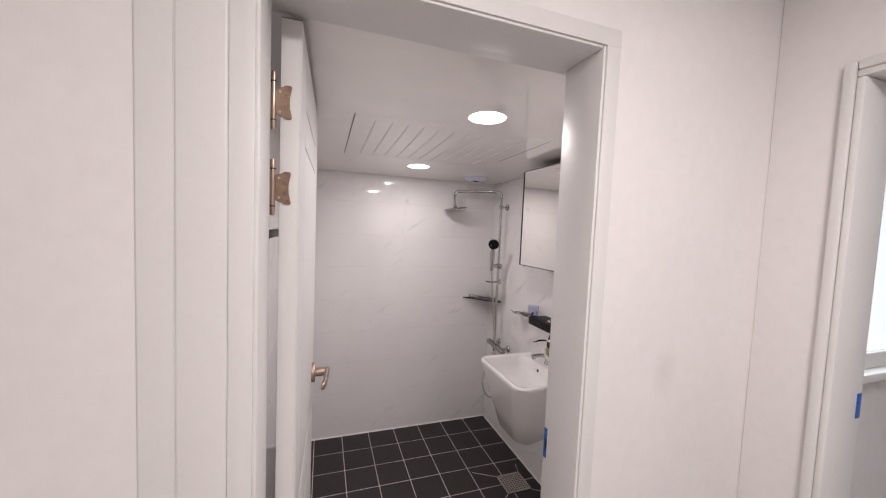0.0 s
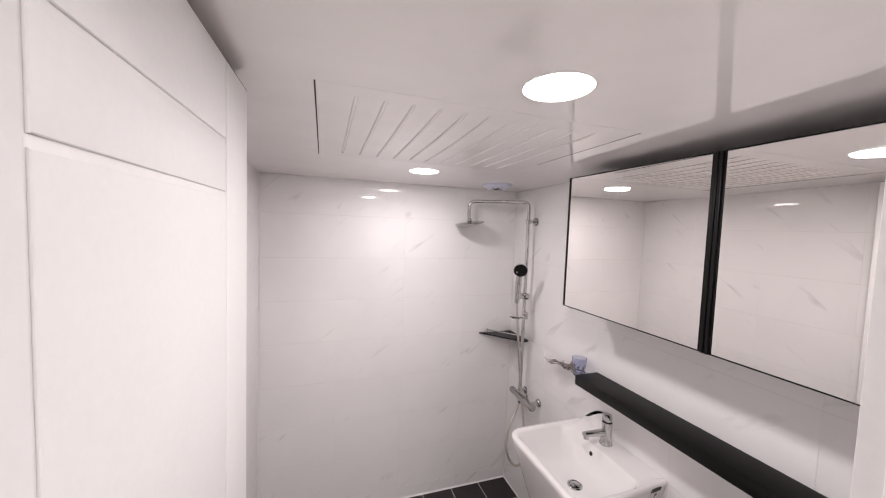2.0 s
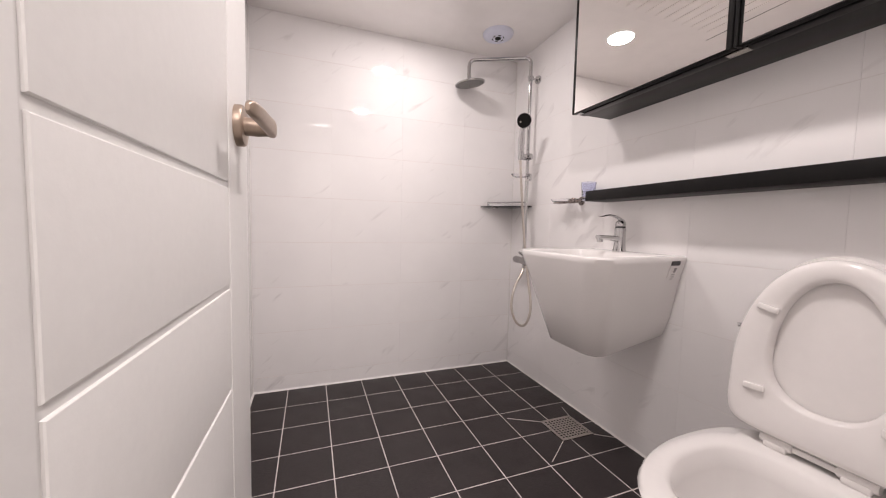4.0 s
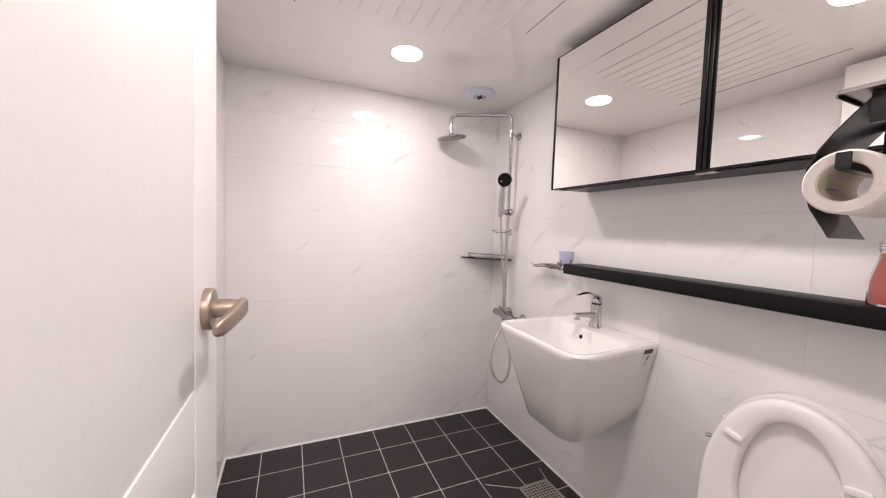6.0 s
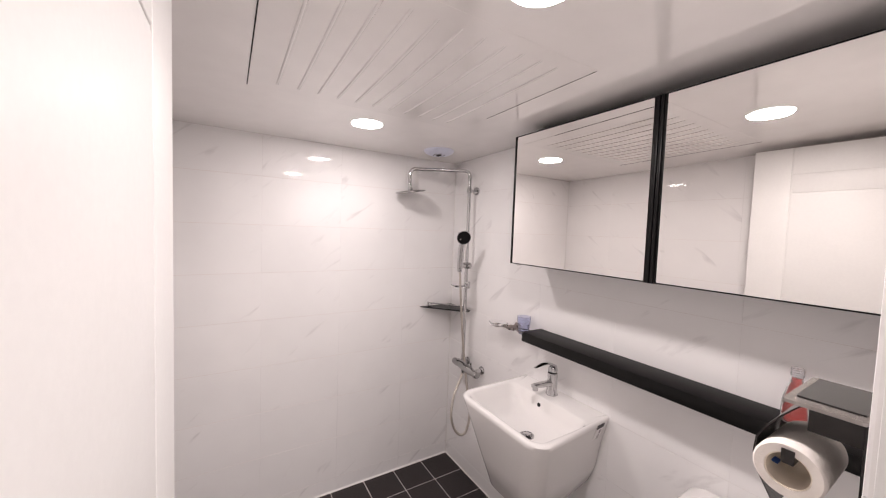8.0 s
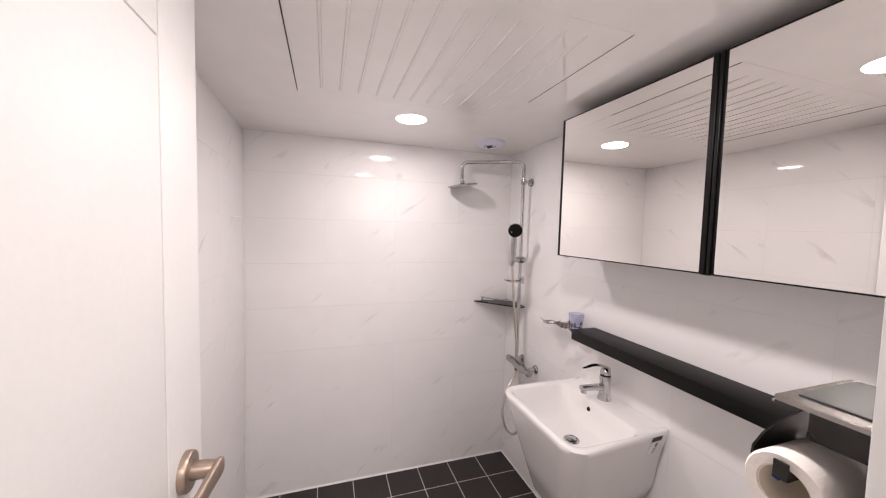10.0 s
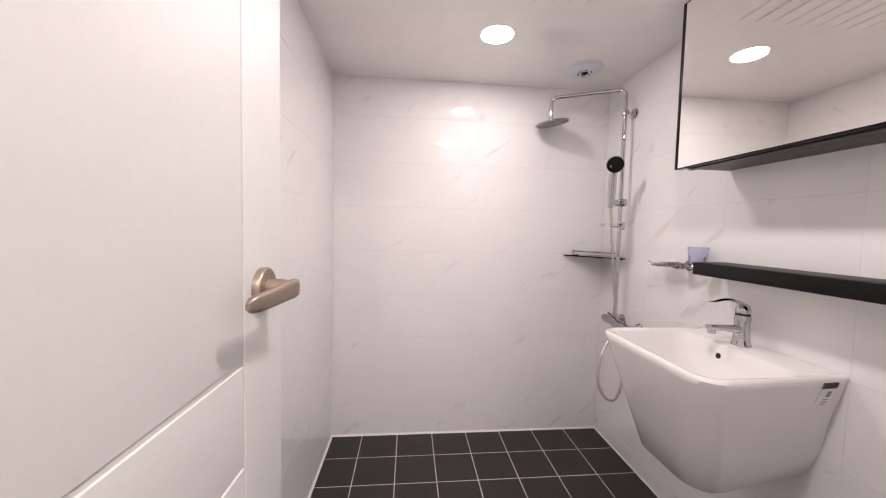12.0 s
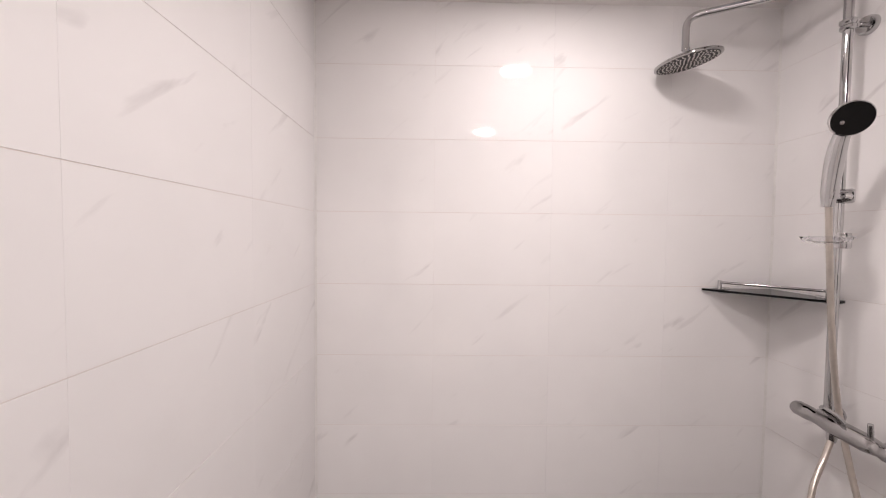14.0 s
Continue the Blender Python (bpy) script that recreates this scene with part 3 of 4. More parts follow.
# ---- washbasin ----
def basin():
    t = thing("washbasin", (XR, 1.9, 0.47), "white tapering wall-hung ceramic washbasin", "sink")
    xw = XR - 0.001
    outer = []
    for z, x0, y0, y1, r, in ((0.462, 1.275, 1.765, 2.045, 0.075), (0.470, 1.262, 1.755, 2.055, 0.082), (0.60, 1.228, 1.721, 2.088, 0.080), (0.72, 1.197, 1.690, 2.117, 0.078),
                              (0.815, 1.174, 1.660, 2.146, 0.074), (0.832, 1.172, 1.656, 2.150, 0.072), (0.838, 1.176, 1.660, 2.146, 0.069), (0.8395, 1.182, 1.666, 2.140, 0.065)):
        outer.append(rrect(x0, xw, y0, y1, (r, 0.004, 0.004, r), z, 12))
    # the underside rises towards the wall
    for lp, f in ((outer[0], 1.0), (outer[1], 1.0)):
        for p in lp:
            p.z += 0.055 * max(0, (p.x - 1.30) / 0.3)
    for lp in outer:
        for p in lp:
            if p.y < 1.88:
                p.y += 0.026 * max(0, (p.x - 1.23) / 0.375) * max(0, min(1, (p.z - 0.50) / 0.28))
    inner = []
    for z, x0, x1, y0, y1, r in ((0.8385, 1.196, 1.492, 1.684, 2.122, 0.045), (0.832, 1.203, 1.487, 1.691, 2.115, 0.045), (0.79, 1.222, 1.478, 1.712, 2.094, 0.05), (0.745, 1.250, 1.462, 1.745, 2.061, 0.055), (0.728, 1.285, 1.440, 1.785, 2.021, 0.055), (0.722, 1.33, 1.39, 1.85, 1.93, 0.025)):
        inner.append(rrect(x0, x1, y0, y1, r, z, 12))
    part("bowl", loft(outer + inner), M_CERAMIC, t, smooth=50)
    w = part("waste", lathe([(0.030, 0.0), (0.030, 0.003), (0.027, 0.005), (0.022, 0.004), (0.021, 0.0005)], (1.352, 1.885, 0.7225), seg=36, cap1=False), M_CHROME, t, "chrome basin waste")
    part("plug", lathe([(0.019, 0.0), (0.019, 0.006), (0.015, 0.008), (0.0, 0.0085)], (1.352, 1.885, 0.7225), seg=32, cap1=False), M_CHROME, w)
    part("overflow_hole", lathe([(0.0092, 0.0), (0.0092, 0.0015)], (1.4805, 1.943, 0.7985), (-1, 0, 0.25), 24), M_DARK, t, "dark overflow hole")
    part("side_hole", lathe([(0.003, 0.0), (0.003, 0.001)], (1.588, 1.6895, 0.820), (0, -1, -0.25), 12), M_DARK, t)
    # paper label on the side that faces the toilet
    tilt = Matrix.Translation((1.545, 1.6912, 0.785)) @ Matrix.Rotation(radians(4.0), 4, "Z") @ Matrix.Rotation(radians(17.5), 4, "X") @ Matrix.Scale(1.4, 4)
    for nm, m, x0, x1, z0, z1, o in (("label", M_LABEL, -0.0165, 0.0165, -0.034, 0.028, 0.0), ("label_header", M_INK, -0.0165, 0.0165, 0.017, 0.0285, 0.0007),
                                     ("label_print", M_GREYINK, 0.001, 0.010, -0.003, 0.010, 0.0007), ("label_print", M_GREYINK, -0.002, 0.011, -0.010, -0.008, 0.0007),
                                     ("label_print", M_GREYINK, -0.002, 0.011, -0.016, -0.014, 0.0007), ("label_print", M_GREYINK, -0.002, 0.008, -0.022, -0.020, 0.0007)):
        b = box(x0, -0.0016 - o, z0, x1, 0.004, z1)
        b.transform(tilt)
        part(nm, b, m, t)


basin()


def faucet():
    fx, fy, fz = 1.548, 1.932, 0.8395
    t = thing("basin_faucet", (fx, fy, fz), "chrome single-lever basin faucet standing on the washbasin", "faucet")
    part("body", lathe([(0.0275, 0.0), (0.0275, 0.004), (0.0245, 0.008), (0.0225, 0.03), (0.0215, 0.075), (0.0225, 0.092), (0.0215, 0.099), (0.0, 0.1)], (fx, fy, fz), seg=36), M_CHROME, t)
    loops = []
    for k in range(9):
        s = k / 8
        x = fx - 0.005 - 0.115 * s
        w, h = 0.0165 - 0.003 * s, 0.0125 - 0.0035 * s
        z = fz + 0.052 + 0.012 * s - 0.004 * s * s
        loops.append([Vector((x, fy + w * math.copysign(abs(math.cos(a)) ** 0.6, math.cos(a)), z + h * math.copysign(abs(math.sin(a)) ** 0.6, math.sin(a)))) for a in [2 * math.pi * i / 24 for i in range(24)]])
    part("spout", loft(loops), M_CHROME, t)
    part("aerator", lathe([(0.0115, 0.0), (0.0115, 0.018), (0.009, 0.019), (0.0, 0.0195)], (fx - 0.109, fy, fz + 0.058), (0, 0, -1), 24), M_CHROME, t)
    part("collar", lathe([(0.0205, 0.098), (0.0195, 0.103), (0.019, 0.108)], (fx, fy, fz), seg=32), M_DARK, t, "dark gap ring")
    part("dome", lathe([(0.0195, 0.106), (0.021, 0.112), (0.019, 0.124), (0.011, 0.132), (0.0, 0.134)], (fx, fy, fz), seg=32), M_CHROME, t)
    loops = []
    for k in range(11):
        s = k / 10
        x = fx + 0.016 - 0.135 * s
        w = 0.0075 + 0.0055 * math.sin(math.pi * min(1, s * 0.9 + 0.1)) - 0.002 * s
        z = fz + 0.126 + 0.024 * math.sin(math.pi * min(s * 1.15, 1) * 0.75) + 0.001 * s
        h = 0.0055 * (1 - s) + 0.0022
        loops.append([Vector((x, fy + w * math.cos(a), z + h * math.sin(a))) for a in [2 * math.pi * i / 18 for i in range(18)]])
    part("lever", loft(loops), M_CHROME, t)


faucet()


# ---- tumbler and soap holders ----
def holders():
    t = thing("tumbler_and_soap_holder", (XR, 2.235, 1.07), "chrome wall holder for a tumbler and a soap dish", "bathroom holder")
    part("rose", lathe([(0.021, 0.0), (0.021, 0.006), (0.016, 0.010), (0.010, 0.012), (0.010, 0.045), (0.014, 0.048), (0.014, 0.062), (0.009, 0.066), (0.0, 0.067)], (XR, 2.228, 1.072), (-1, 0, 0), 28), M_DARKCHROME, t)
    part("arm", tube([(1.553, 2.26, 1.070), (1.553, 2.20, 1.070), (1.553, 2.172, 1.075)], 0.006), M_DARKCHROME, t)
    for y in (2.252, 2.206):
        part("collar", lathe([(0.008, -0.008), (0.0115, -0.004), (0.0115, 0.004), (0.008, 0.008)], (1.553, y, 1.070), (0, 1, 0), 20), M_DARKCHROME, t)
    ring = [(1.553 + 0.034 * math.cos(2 * math.pi * k / 32), 2.132 + 0.034 * math.sin(2 * math.pi * k / 32), 1.078) for k in range(33)]
    part("tumbler_ring", tube(ring, 0.003, 8), M_DARKCHROME, t)
    part("soap_arm", tube([(1.553, 2.255, 1.068), (1.550, 2.275, 1.066), (1.545, 2.335, 1.064)], 0.0055), M_DARKCHROME, t)
    dish = loft([ellipse(1.538, 2.307, z, a, c) for z, a, c in ((1.067, 0.030, 0.036), (1.071, 0.040, 0.047), (1.083, 0.047, 0.056), (1.0835, 0.044, 0.053), (1.074, 0.037, 0.044), (1.0715, 0.020, 0.026))])
    d = thing("soap_dish", (1.538, 2.307, 1.067), "clear oval glass soap dish in a chrome holder", "soap dish")
    part("dish", dish, M_CLEAR, d, smooth=60)
    part("dish_base", box(1.512, 2.29, 1.0605, 1.565, 2.335, 1.0672, 0.002), M_DARKCHROME, t)
    c = thing("tumbler", (1.553, 2.132, 1.064), "faceted lilac-tinted glass tumbler in its ring", "cup")
    n = 40
    loops = []
    for z, r, f in ((1.064, 0.024, 0), (1.066, 0.0265, 0), (1.072, 0.0275, 0.06), (1.115, 0.031, 0.06), (1.122, 0.032, 0.0), (1.152, 0.0345, 0), (1.1525, 0.0328, 0), (1.12, 0.0302, 0), (1.074, 0.0255, 0), (1.070, 0.012, 0)):
        loops.append([Vector((1.553 + r * (1 - f * abs(math.sin(5 * 2 * math.pi * k / n))) * math.cos(2 * math.pi * k / n), 2.132 + r * (1 - f * abs(math.sin(5 * 2 * math.pi * k / n))) * math.sin(2 * math.pi * k / n), z)) for k in range(n)])
    part("glass", loft(loops), M_CUP, c, smooth=30)


holders()


# ---- shower ----
def shower():
    px, py = 1.546, 2.636
    t = thing("shower_set", (px, py, 0.70), "chrome rain-shower column with hand shower and hose", "shower")
    part("riser", tube(bent([(px, py, 0.745), (px, py, 1.937), (1.218, 2.800, 1.934), (1.218, 2.800, 1.832)], 0.040, 8), 0.0105, 18), M_CHROME, t)
    part("joint", lathe([(0.0125, -0.006), (0.0165, -0.003), (0.0165, 0.004), (0.0148, 0.006), (0.0148, 0.010), (0.0175, 0.013), (0.0175, 0.020), (0.0125, 0.023)], (px, py, 1.810), seg=28), M_CHROME, t)
    part("wall_bracket", tube([(px, py, 1.819), (XR - 0.004, py, 1.819)], 0.0065), M_CHROME, t)
    part("bracket_rose", lathe([(0.025, 0.0), (0.025, 0.009), (0.021, 0.016), (0.0, 0.018)], (XR - 0.0005, py, 1.819), (-1, 0, 0), 28), M_CHROME, t)
    # head, tilted a little
    ax = Vector((-0.17, -0.04, 1.0)).normalized()
    hc = Vector((1.224, 2.798, 1.800))
    part("swivel", lathe([(0.013, 0.0), (0.015, 0.006), (0.015, 0.014), (0.0105, 0.020), (0.0105, 0.03)], hc + ax * 0.006, ax, 24), M_CHROME, t)
    head = part("rain_head", lathe([(0.0, 0.0), (0.088, 0.0), (0.0915, 0.0015), (0.0915, 0.006), (0.086, 0.010), (0.03, 0.013), (0.018, 0.016), (0.0, 0.016)], hc - ax * 0.008, ax, 56), M_MIXER, t, "round chrome rain head")
    q = Vector((0, 0, 1)).rotation_difference(ax)
    face = lathe([(0.084, -0.0006), (0.084, 0.001)], hc - ax * 0.008, ax, 48)
    part("spray_face", face, M_BLACK, head, "dark spray face")
    noz = None
    for ring in range(1, 8):
        for k in range(6 * ring if ring < 6 else 32):
            cnt = 6 * ring if ring < 6 else 32
            a = 2 * math.pi * k / cnt
            c = hc - ax * 0.0086 + q @ Vector((0.0112 * ring * math.cos(a), 0.0112 * ring * math.sin(a), 0))
            noz = lathe([(0.0028, 0.0), (0.0018, -0.0024)], c, ax, 6, bm=noz)
    part("nozzles", noz, M_PLASTIC, head, "pale rubber nozzles", kind="stuff")
    # slider with hand shower
    part("slider", lathe([(0.0, -0.034), (0.015, -0.034), (0.018, -0.028), (0.020, 0.0), (0.020, 0.020), (0.017, 0.025), (0.0, 0.026)], (px, py - 0.004, 1.357), (0.55, -0.83, 0), 28), M_CHROME, t)
    part("cradle", tube([(px - 0.006, py - 0.01, 1.357), (1.497, 2.604, 1.357), (1.472, 2.592, 1.359)], 0.011), M_CHROME, t)
    part("cradle_cup", lathe([(0.0135, -0.018), (0.0165, -0.012), (0.0175, 0.014), (0.0155, 0.018)], (1.466, 2.589, 1.360), (0.05, -0.10, 1.0), 26), M_CHROME, t)
    hand = part("hand_shower", tube(smooth_path([(1.465, 2.592, 1.325), (1.464, 2.588, 1.37), (1.460, 2.578, 1.43), (1.455, 2.566, 1.475), (1.453, 2.556, 1.503)], 6), lambda s: 0.0125 + 0.0045 * math.sin(math.pi * min(1, s * 1.1)) + 0.004 * s, 18), M_CHROME, t, "chrome hand shower")
    n = Vector((-0.42, -0.84, -0.34)).normalized()
    c0 = Vector((1.443, 2.531, 1.533))
    part("hand_head", lathe([(0.0, -0.02), (0.0172, -0.019), (0.0327, -0.012), (0.0408, -0.002), (0.0417, 0.004), (0.0391, 0.0075)], c0, n, 40, cap1=False), M_CHROME, hand)
    part("hand_face", lathe([(0.0394, 0.0065), (0.0378, 0.009), (0.0, 0.0105)], c0, n, 40, cap1=False), M_BLACK, hand, "black spray face")
    part("face_mark", lathe([(0.0045, 0.0100), (0.0045, 0.0112)], c0 + Vector((-0.020, 0.006, -0.008)), n, 16), M_STEEL, hand)
    # little clear dish on the riser
    part("dish_clamp", lathe([(0.0, -0.021), (0.016, -0.021), (0.0175, -0.015), (0.0175, 0.015), (0.016, 0.021), (0.0, 0.021)], (px + 0.008, py - 0.006, 1.236), (0, 0, 1), 28), M_CHROME, t)
    part("riser_dish", loft([ellipse(1.482, 2.606, z, a, c) for z, a, c in ((1.228, 0.030, 0.026), (1.233, 0.048, 0.038), (1.246, 0.058, 0.046), (1.2465, 0.055, 0.043), (1.236, 0.044, 0.034), (1.2325, 0.02, 0.018))]), M_CLEAR, t, "clear plastic soap tray", smooth=60)
    # mixer
    mz = 0.742
    body = lathe([(0.0, 0.0), (0.017, 0.001), (0.021, 0.006), (0.021, 0.03), (0.018, 0.036), (0.020, 0.05), (0.024, 0.07), (0.024, 0.15), (0.020, 0.172), (0.018, 0.19), (0.021, 0.20), (0.021, 0.235), (0.017, 0.245), (0.0, 0.246)], (1.536, 2.468, mz - 0.022), (-0.02, 1, 0.06), 30)
    mix = part("mixer", body, M_MIXER, t, "chrome bar mixer")
    for y, uz in ((2.515, mz - 0.019), (2.665, mz - 0.008)):
        part("union", tube([(1.536, y, uz), (1.570, y, uz + 0.002), (XR - 0.004, y, uz + 0.002)], 0.013), M_CHROME, mix)
        part("union_rose", lathe([(0.025, 0.0), (0.025, 0.004), (0.021, 0.011), (0.015, 0.015)], (XR - 0.0005, y, uz + 0.002), (-1, 0, 0), 30), M_CHROME, mix)
    part("mixer_lever", tube(smooth_path([(1.528, 2.59, mz + 0.006), (1.515, 2.592, mz + 0.024), (1.484, 2.600, mz + 0.044)], 6), lambda s: 0.0115 - 0.005 * s, 16), M_CHROME, mix)
    part("diverter", tube([(1.532, 2.527, mz - 0.003), (1.520, 2.520, mz + 0.040)], 0.0055, 12), M_CHROME, mix)
    part("outlet", lathe([(0.011, 0.0), (0.011, 0.022), (0.009, 0.030)], (1.531, 2.612, mz - 0.028), (0, 0, -1), 20), M_CHROME, mix)
    path = smooth_path([(1.466, 2.591, 1.335), (1.480, 2.595, 1.20), (1.504, 2.602, 1.00), (1.525, 2.597, 0.80), (1.530, 2.560, 0.62), (1.516, 2.505, 0.48), (1.490, 2.494, 0.395), (1.461, 2.503, 0.366), (1.430, 2.528, 0.392), (1.416, 2.552, 0.47), (1.446, 2.578, 0.57), (1.500, 2.602, 0.64), (1.530, 2.611, 0.692)], 26)
    part("hose", tube(path, 0.0068, 12, ripple=0.10), M_HOSE, t, "ribbed metal shower hose")


shower()


def corner_shelf():
    t = thing("corner_shelf", (1.56, 2.84, 1.06), "smoked glass corner shelf with a chrome rail", "shelf")
    a, c = Vector((1.362, YB - 0.003, 0)), Vector((XR - 0.003, 2.600, 0))
    corner = Vector((XR - 0.003, YB - 0.003, 0))
    poly = [a, a + Vector((0.010, -0.012, 0)), Vector((1.560, 2.650, 0)), Vector((1.574, 2.644, 0)), Vector((XR - 0.003, 2.656, 0)), corner]
    part("glass_shelf", loft([[p + Vector((0, 0, z)) for p in poly] for z in (1.059, 1.066)]), M_DARKGLASS, t, smooth=0)
    d = (c - a).normalized()
    inn = Vector((-d.y, d.x, 0))
    if inn.dot(corner - a) < 0:
        inn = -inn
    p0, p1 = a + d * 0.045 + inn * 0.022, c - d * 0.075 + inn * 0.022
    part("rail", tube([p0 + Vector((0, 0, 1.090)), p1 + Vector((0, 0, 1.090))], 0.0042), M_CHROME, t, "chrome rail")
    for p in (p0, p1):
        part("rail_post", lathe([(0.006, 0.0), (0.006, 0.024), (0.0055, 0.030), (0.0, 0.031)], (p.x, p.y, 1.066), seg=16), M_CHROME, t)
    for p in (a + d * 0.09 + inn * 0.05, c - d * 0.11 + inn * 0.05):
        part("stud", lathe([(0.009, 0.0), (0.009, 0.006)], (p.x, p.y, 1.053), seg=16), M_STEEL, t)
    part("wall_clip", box(1.42, YB - 0.02, 1.050, 1.45, YB - 0.0005, 1.072, 0.002), M_CHROME, t)
    part("wall_clip", box(XR - 0.02, 2.69, 1.050, XR - 0.0005, 2.72, 1.072, 0.002), M_CHROME, t)


corner_shelf()


# ---- toilet ----
def toilet():
    cy = 1.204
    t = thing("toilet", (1.25, cy, 0.0), "white ceramic toilet with seat and lid raised", "toilet")
    # bowl: egg-shaped rings, long towards -x
    def egg(z, xf, xb, w, seg=48):
        out = []
        xm = xb - (xb - xf) * 0.42
        for k in range(seg):
            a = 2 * math.pi * k / seg
            co, si = math.cos(a), math.sin(a)
            rx = (xb - xm) if co > 0 else (xm - xf)
            p = 2.8 if co > 0 else 2.1
            out.append(Vector((xm + rx * math.copysign(abs(co) ** (2 / p), co), cy + w * math.copysign(abs(si) ** (2 / p), si), z)))
        return out

    rings = [egg(0.0, 1.07, 1.50, 0.115), egg(0.02, 1.06, 1.50, 0.12), egg(0.10, 1.08, 1.48, 0.105), egg(0.20, 1.04, 1.46, 0.12), egg(0.30, 0.965, 1.45, 0.16), egg(0.37, 0.925, 1.44, 0.183),
             egg(0.408, 0.905, 1.44, 0.187), egg(0.420, 0.915, 1.435, 0.180), egg(0.421, 0.965, 1.315, 0.140), egg(0.412, 0.980, 1.30, 0.126), egg(0.37, 0.985, 1.295, 0.120), egg(0.30, 1.02, 1.28, 0.105), egg(0.24, 1.08, 1.22, 0.06)]
    part("bowl", loft(rings), M_CERAMIC, t, smooth=60)
    part("water", loft([egg(0.262, 1.07, 1.24, 0.075), egg(0.263, 1.07, 1.24, 0.075)]), M_GLASS, t, "water in the bowl")
    part("tank", loft([rrect(1.420, XR - 0.004, cy - 0.150, cy + 0.150, 0.035, 0.395), rrect(1.408, XR - 0.004, cy - 0.160, cy + 0.160, 0.04, 0.55), rrect(1.405, XR - 0.004, cy - 0.163, cy + 0.163, 0.04, 0.735)]), M_CERAMIC, t, smooth=50)
    part("tank_lid", loft([rrect(1.400, XR - 0.002, cy - 0.167, cy + 0.167, 0.042, 0.736), rrect(1.398, XR - 0.002, cy - 0.169, cy + 0.169, 0.042, 0.755), rrect(1.410, XR - 0.008, cy - 0.160, cy + 0.160, 0.04, 0.766)]), M_CERAMIC, t, smooth=50)
    lever = part("flush_lever", lathe([(0.012, 0.0), (0.012, 0.008), (0.008, 0.012)], (1.445, cy + 0.162, 0.677), (0, 1, 0), 20), M_CHROME, t, "chrome flush lever")
    part("lever_arm", tube([(1.445, cy + 0.170, 0.677), (1.444, cy + 0.192, 0.677), (1.437, cy + 0.211, 0.674)], 0.0055, 12), M_CHROME, lever)
    # seat and lid stand up; drawn flat in (u: across, v: up) and leaned back
    lean = Matrix.Translation((1.350, cy, 0.438)) @ Matrix.Rotation(radians(5.5), 4, "Y")

    def ring2(v0, v1, w, seg=72, p_low=7.0):
        out = []
        vm = v0 + (v1 - v0) * 0.34
        for k in range(seg):
            a = 2 * math.pi * k / seg
            co, si = math.cos(a), math.sin(a)
            rv, p = ((v1 - vm), 2.05) if si > 0 else ((vm - v0), p_low)
            out.append((w * math.copysign(abs(co) ** (2 / p), co), vm + rv * math.copysign(abs(si) ** (2 / p), si)))
        return out

    def flat(x, uv):
        return [Vector((x, u, v)) for u, v in uv]

    o, i = (0.012, 0.437, 0.174), (0.098, 0.388, 0.096)
    seat = loft([flat(0.001, ring2(*i, p_low=2.2)), flat(0.001, ring2(*o)), flat(-0.008, ring2(o[0] - 0.002, o[1] + 0.002, o[2] + 0.002)), flat(-0.019, ring2(o[0] + 0.004, o[1] - 0.005, o[2] - 0.005)),
                 flat(-0.021, ring2(o[0] + 0.014, o[1] - 0.016, o[2] - 0.016)), flat(-0.021, ring2(i[0] - 0.010, i[1] + 0.010, i[2] + 0.010, p_low=2.2)), flat(-0.015, ring2(i[0] - 0.002, i[1] + 0.002, i[2] + 0.002, p_low=2.2)), flat(0.001, ring2(*i, p_low=2.2))], False, False)
    seat.transform(lean)
    s = part("seat", seat, M_PLASTIC, t, "white plastic seat, raised", smooth=60)
    lid = loft([flat(0.004, ring2(0.008, 0.444, 0.178)), flat(0.012, ring2(0.006, 0.448, 0.181)), flat(0.022, ring2(0.014, 0.438, 0.173)), flat(0.027, ring2(0.06, 0.39, 0.13))])
    lid.transform(lean)
    part("lid", lid, M_PLASTIC, t, "white plastic lid, raised", smooth=60)
    for u, v, a in ((0.106, 0.310, 12), (-0.106, 0.310, -12), (0.114, 0.114, -4), (-0.114, 0.114, 4)):
        b = box(-0.030, -0.021, -0.008, -0.018, 0.021, 0.008, 0.004, 3)
        b.transform(lean @ Matrix.Translation((0, u, v)) @ Matrix.Rotation(radians(a), 4, "X"))
        part("bumper", b, M_PLASTIC, s)
    for u in (-0.066, 0.066):
        b = lathe([(0.011, -0.03), (0.0125, -0.027), (0.0125, 0.027), (0.011, 0.03)], (1.352, cy + u, 0.438), (0, 1, 0), 20)
        part("hinge_knuckle", b, M_PLASTIC, t)
        part("hinge_foot", box(1.338, cy + u - 0.022, 0.4195, 1.372, cy + u + 0.022, 0.436, 0.004), M_PLASTIC, t)
    part("hinge_bar", box(1.344, cy - 0.055, 0.431, 1.360, cy + 0.055, 0.445, 0.004), M_PLASTIC, t)


toilet()


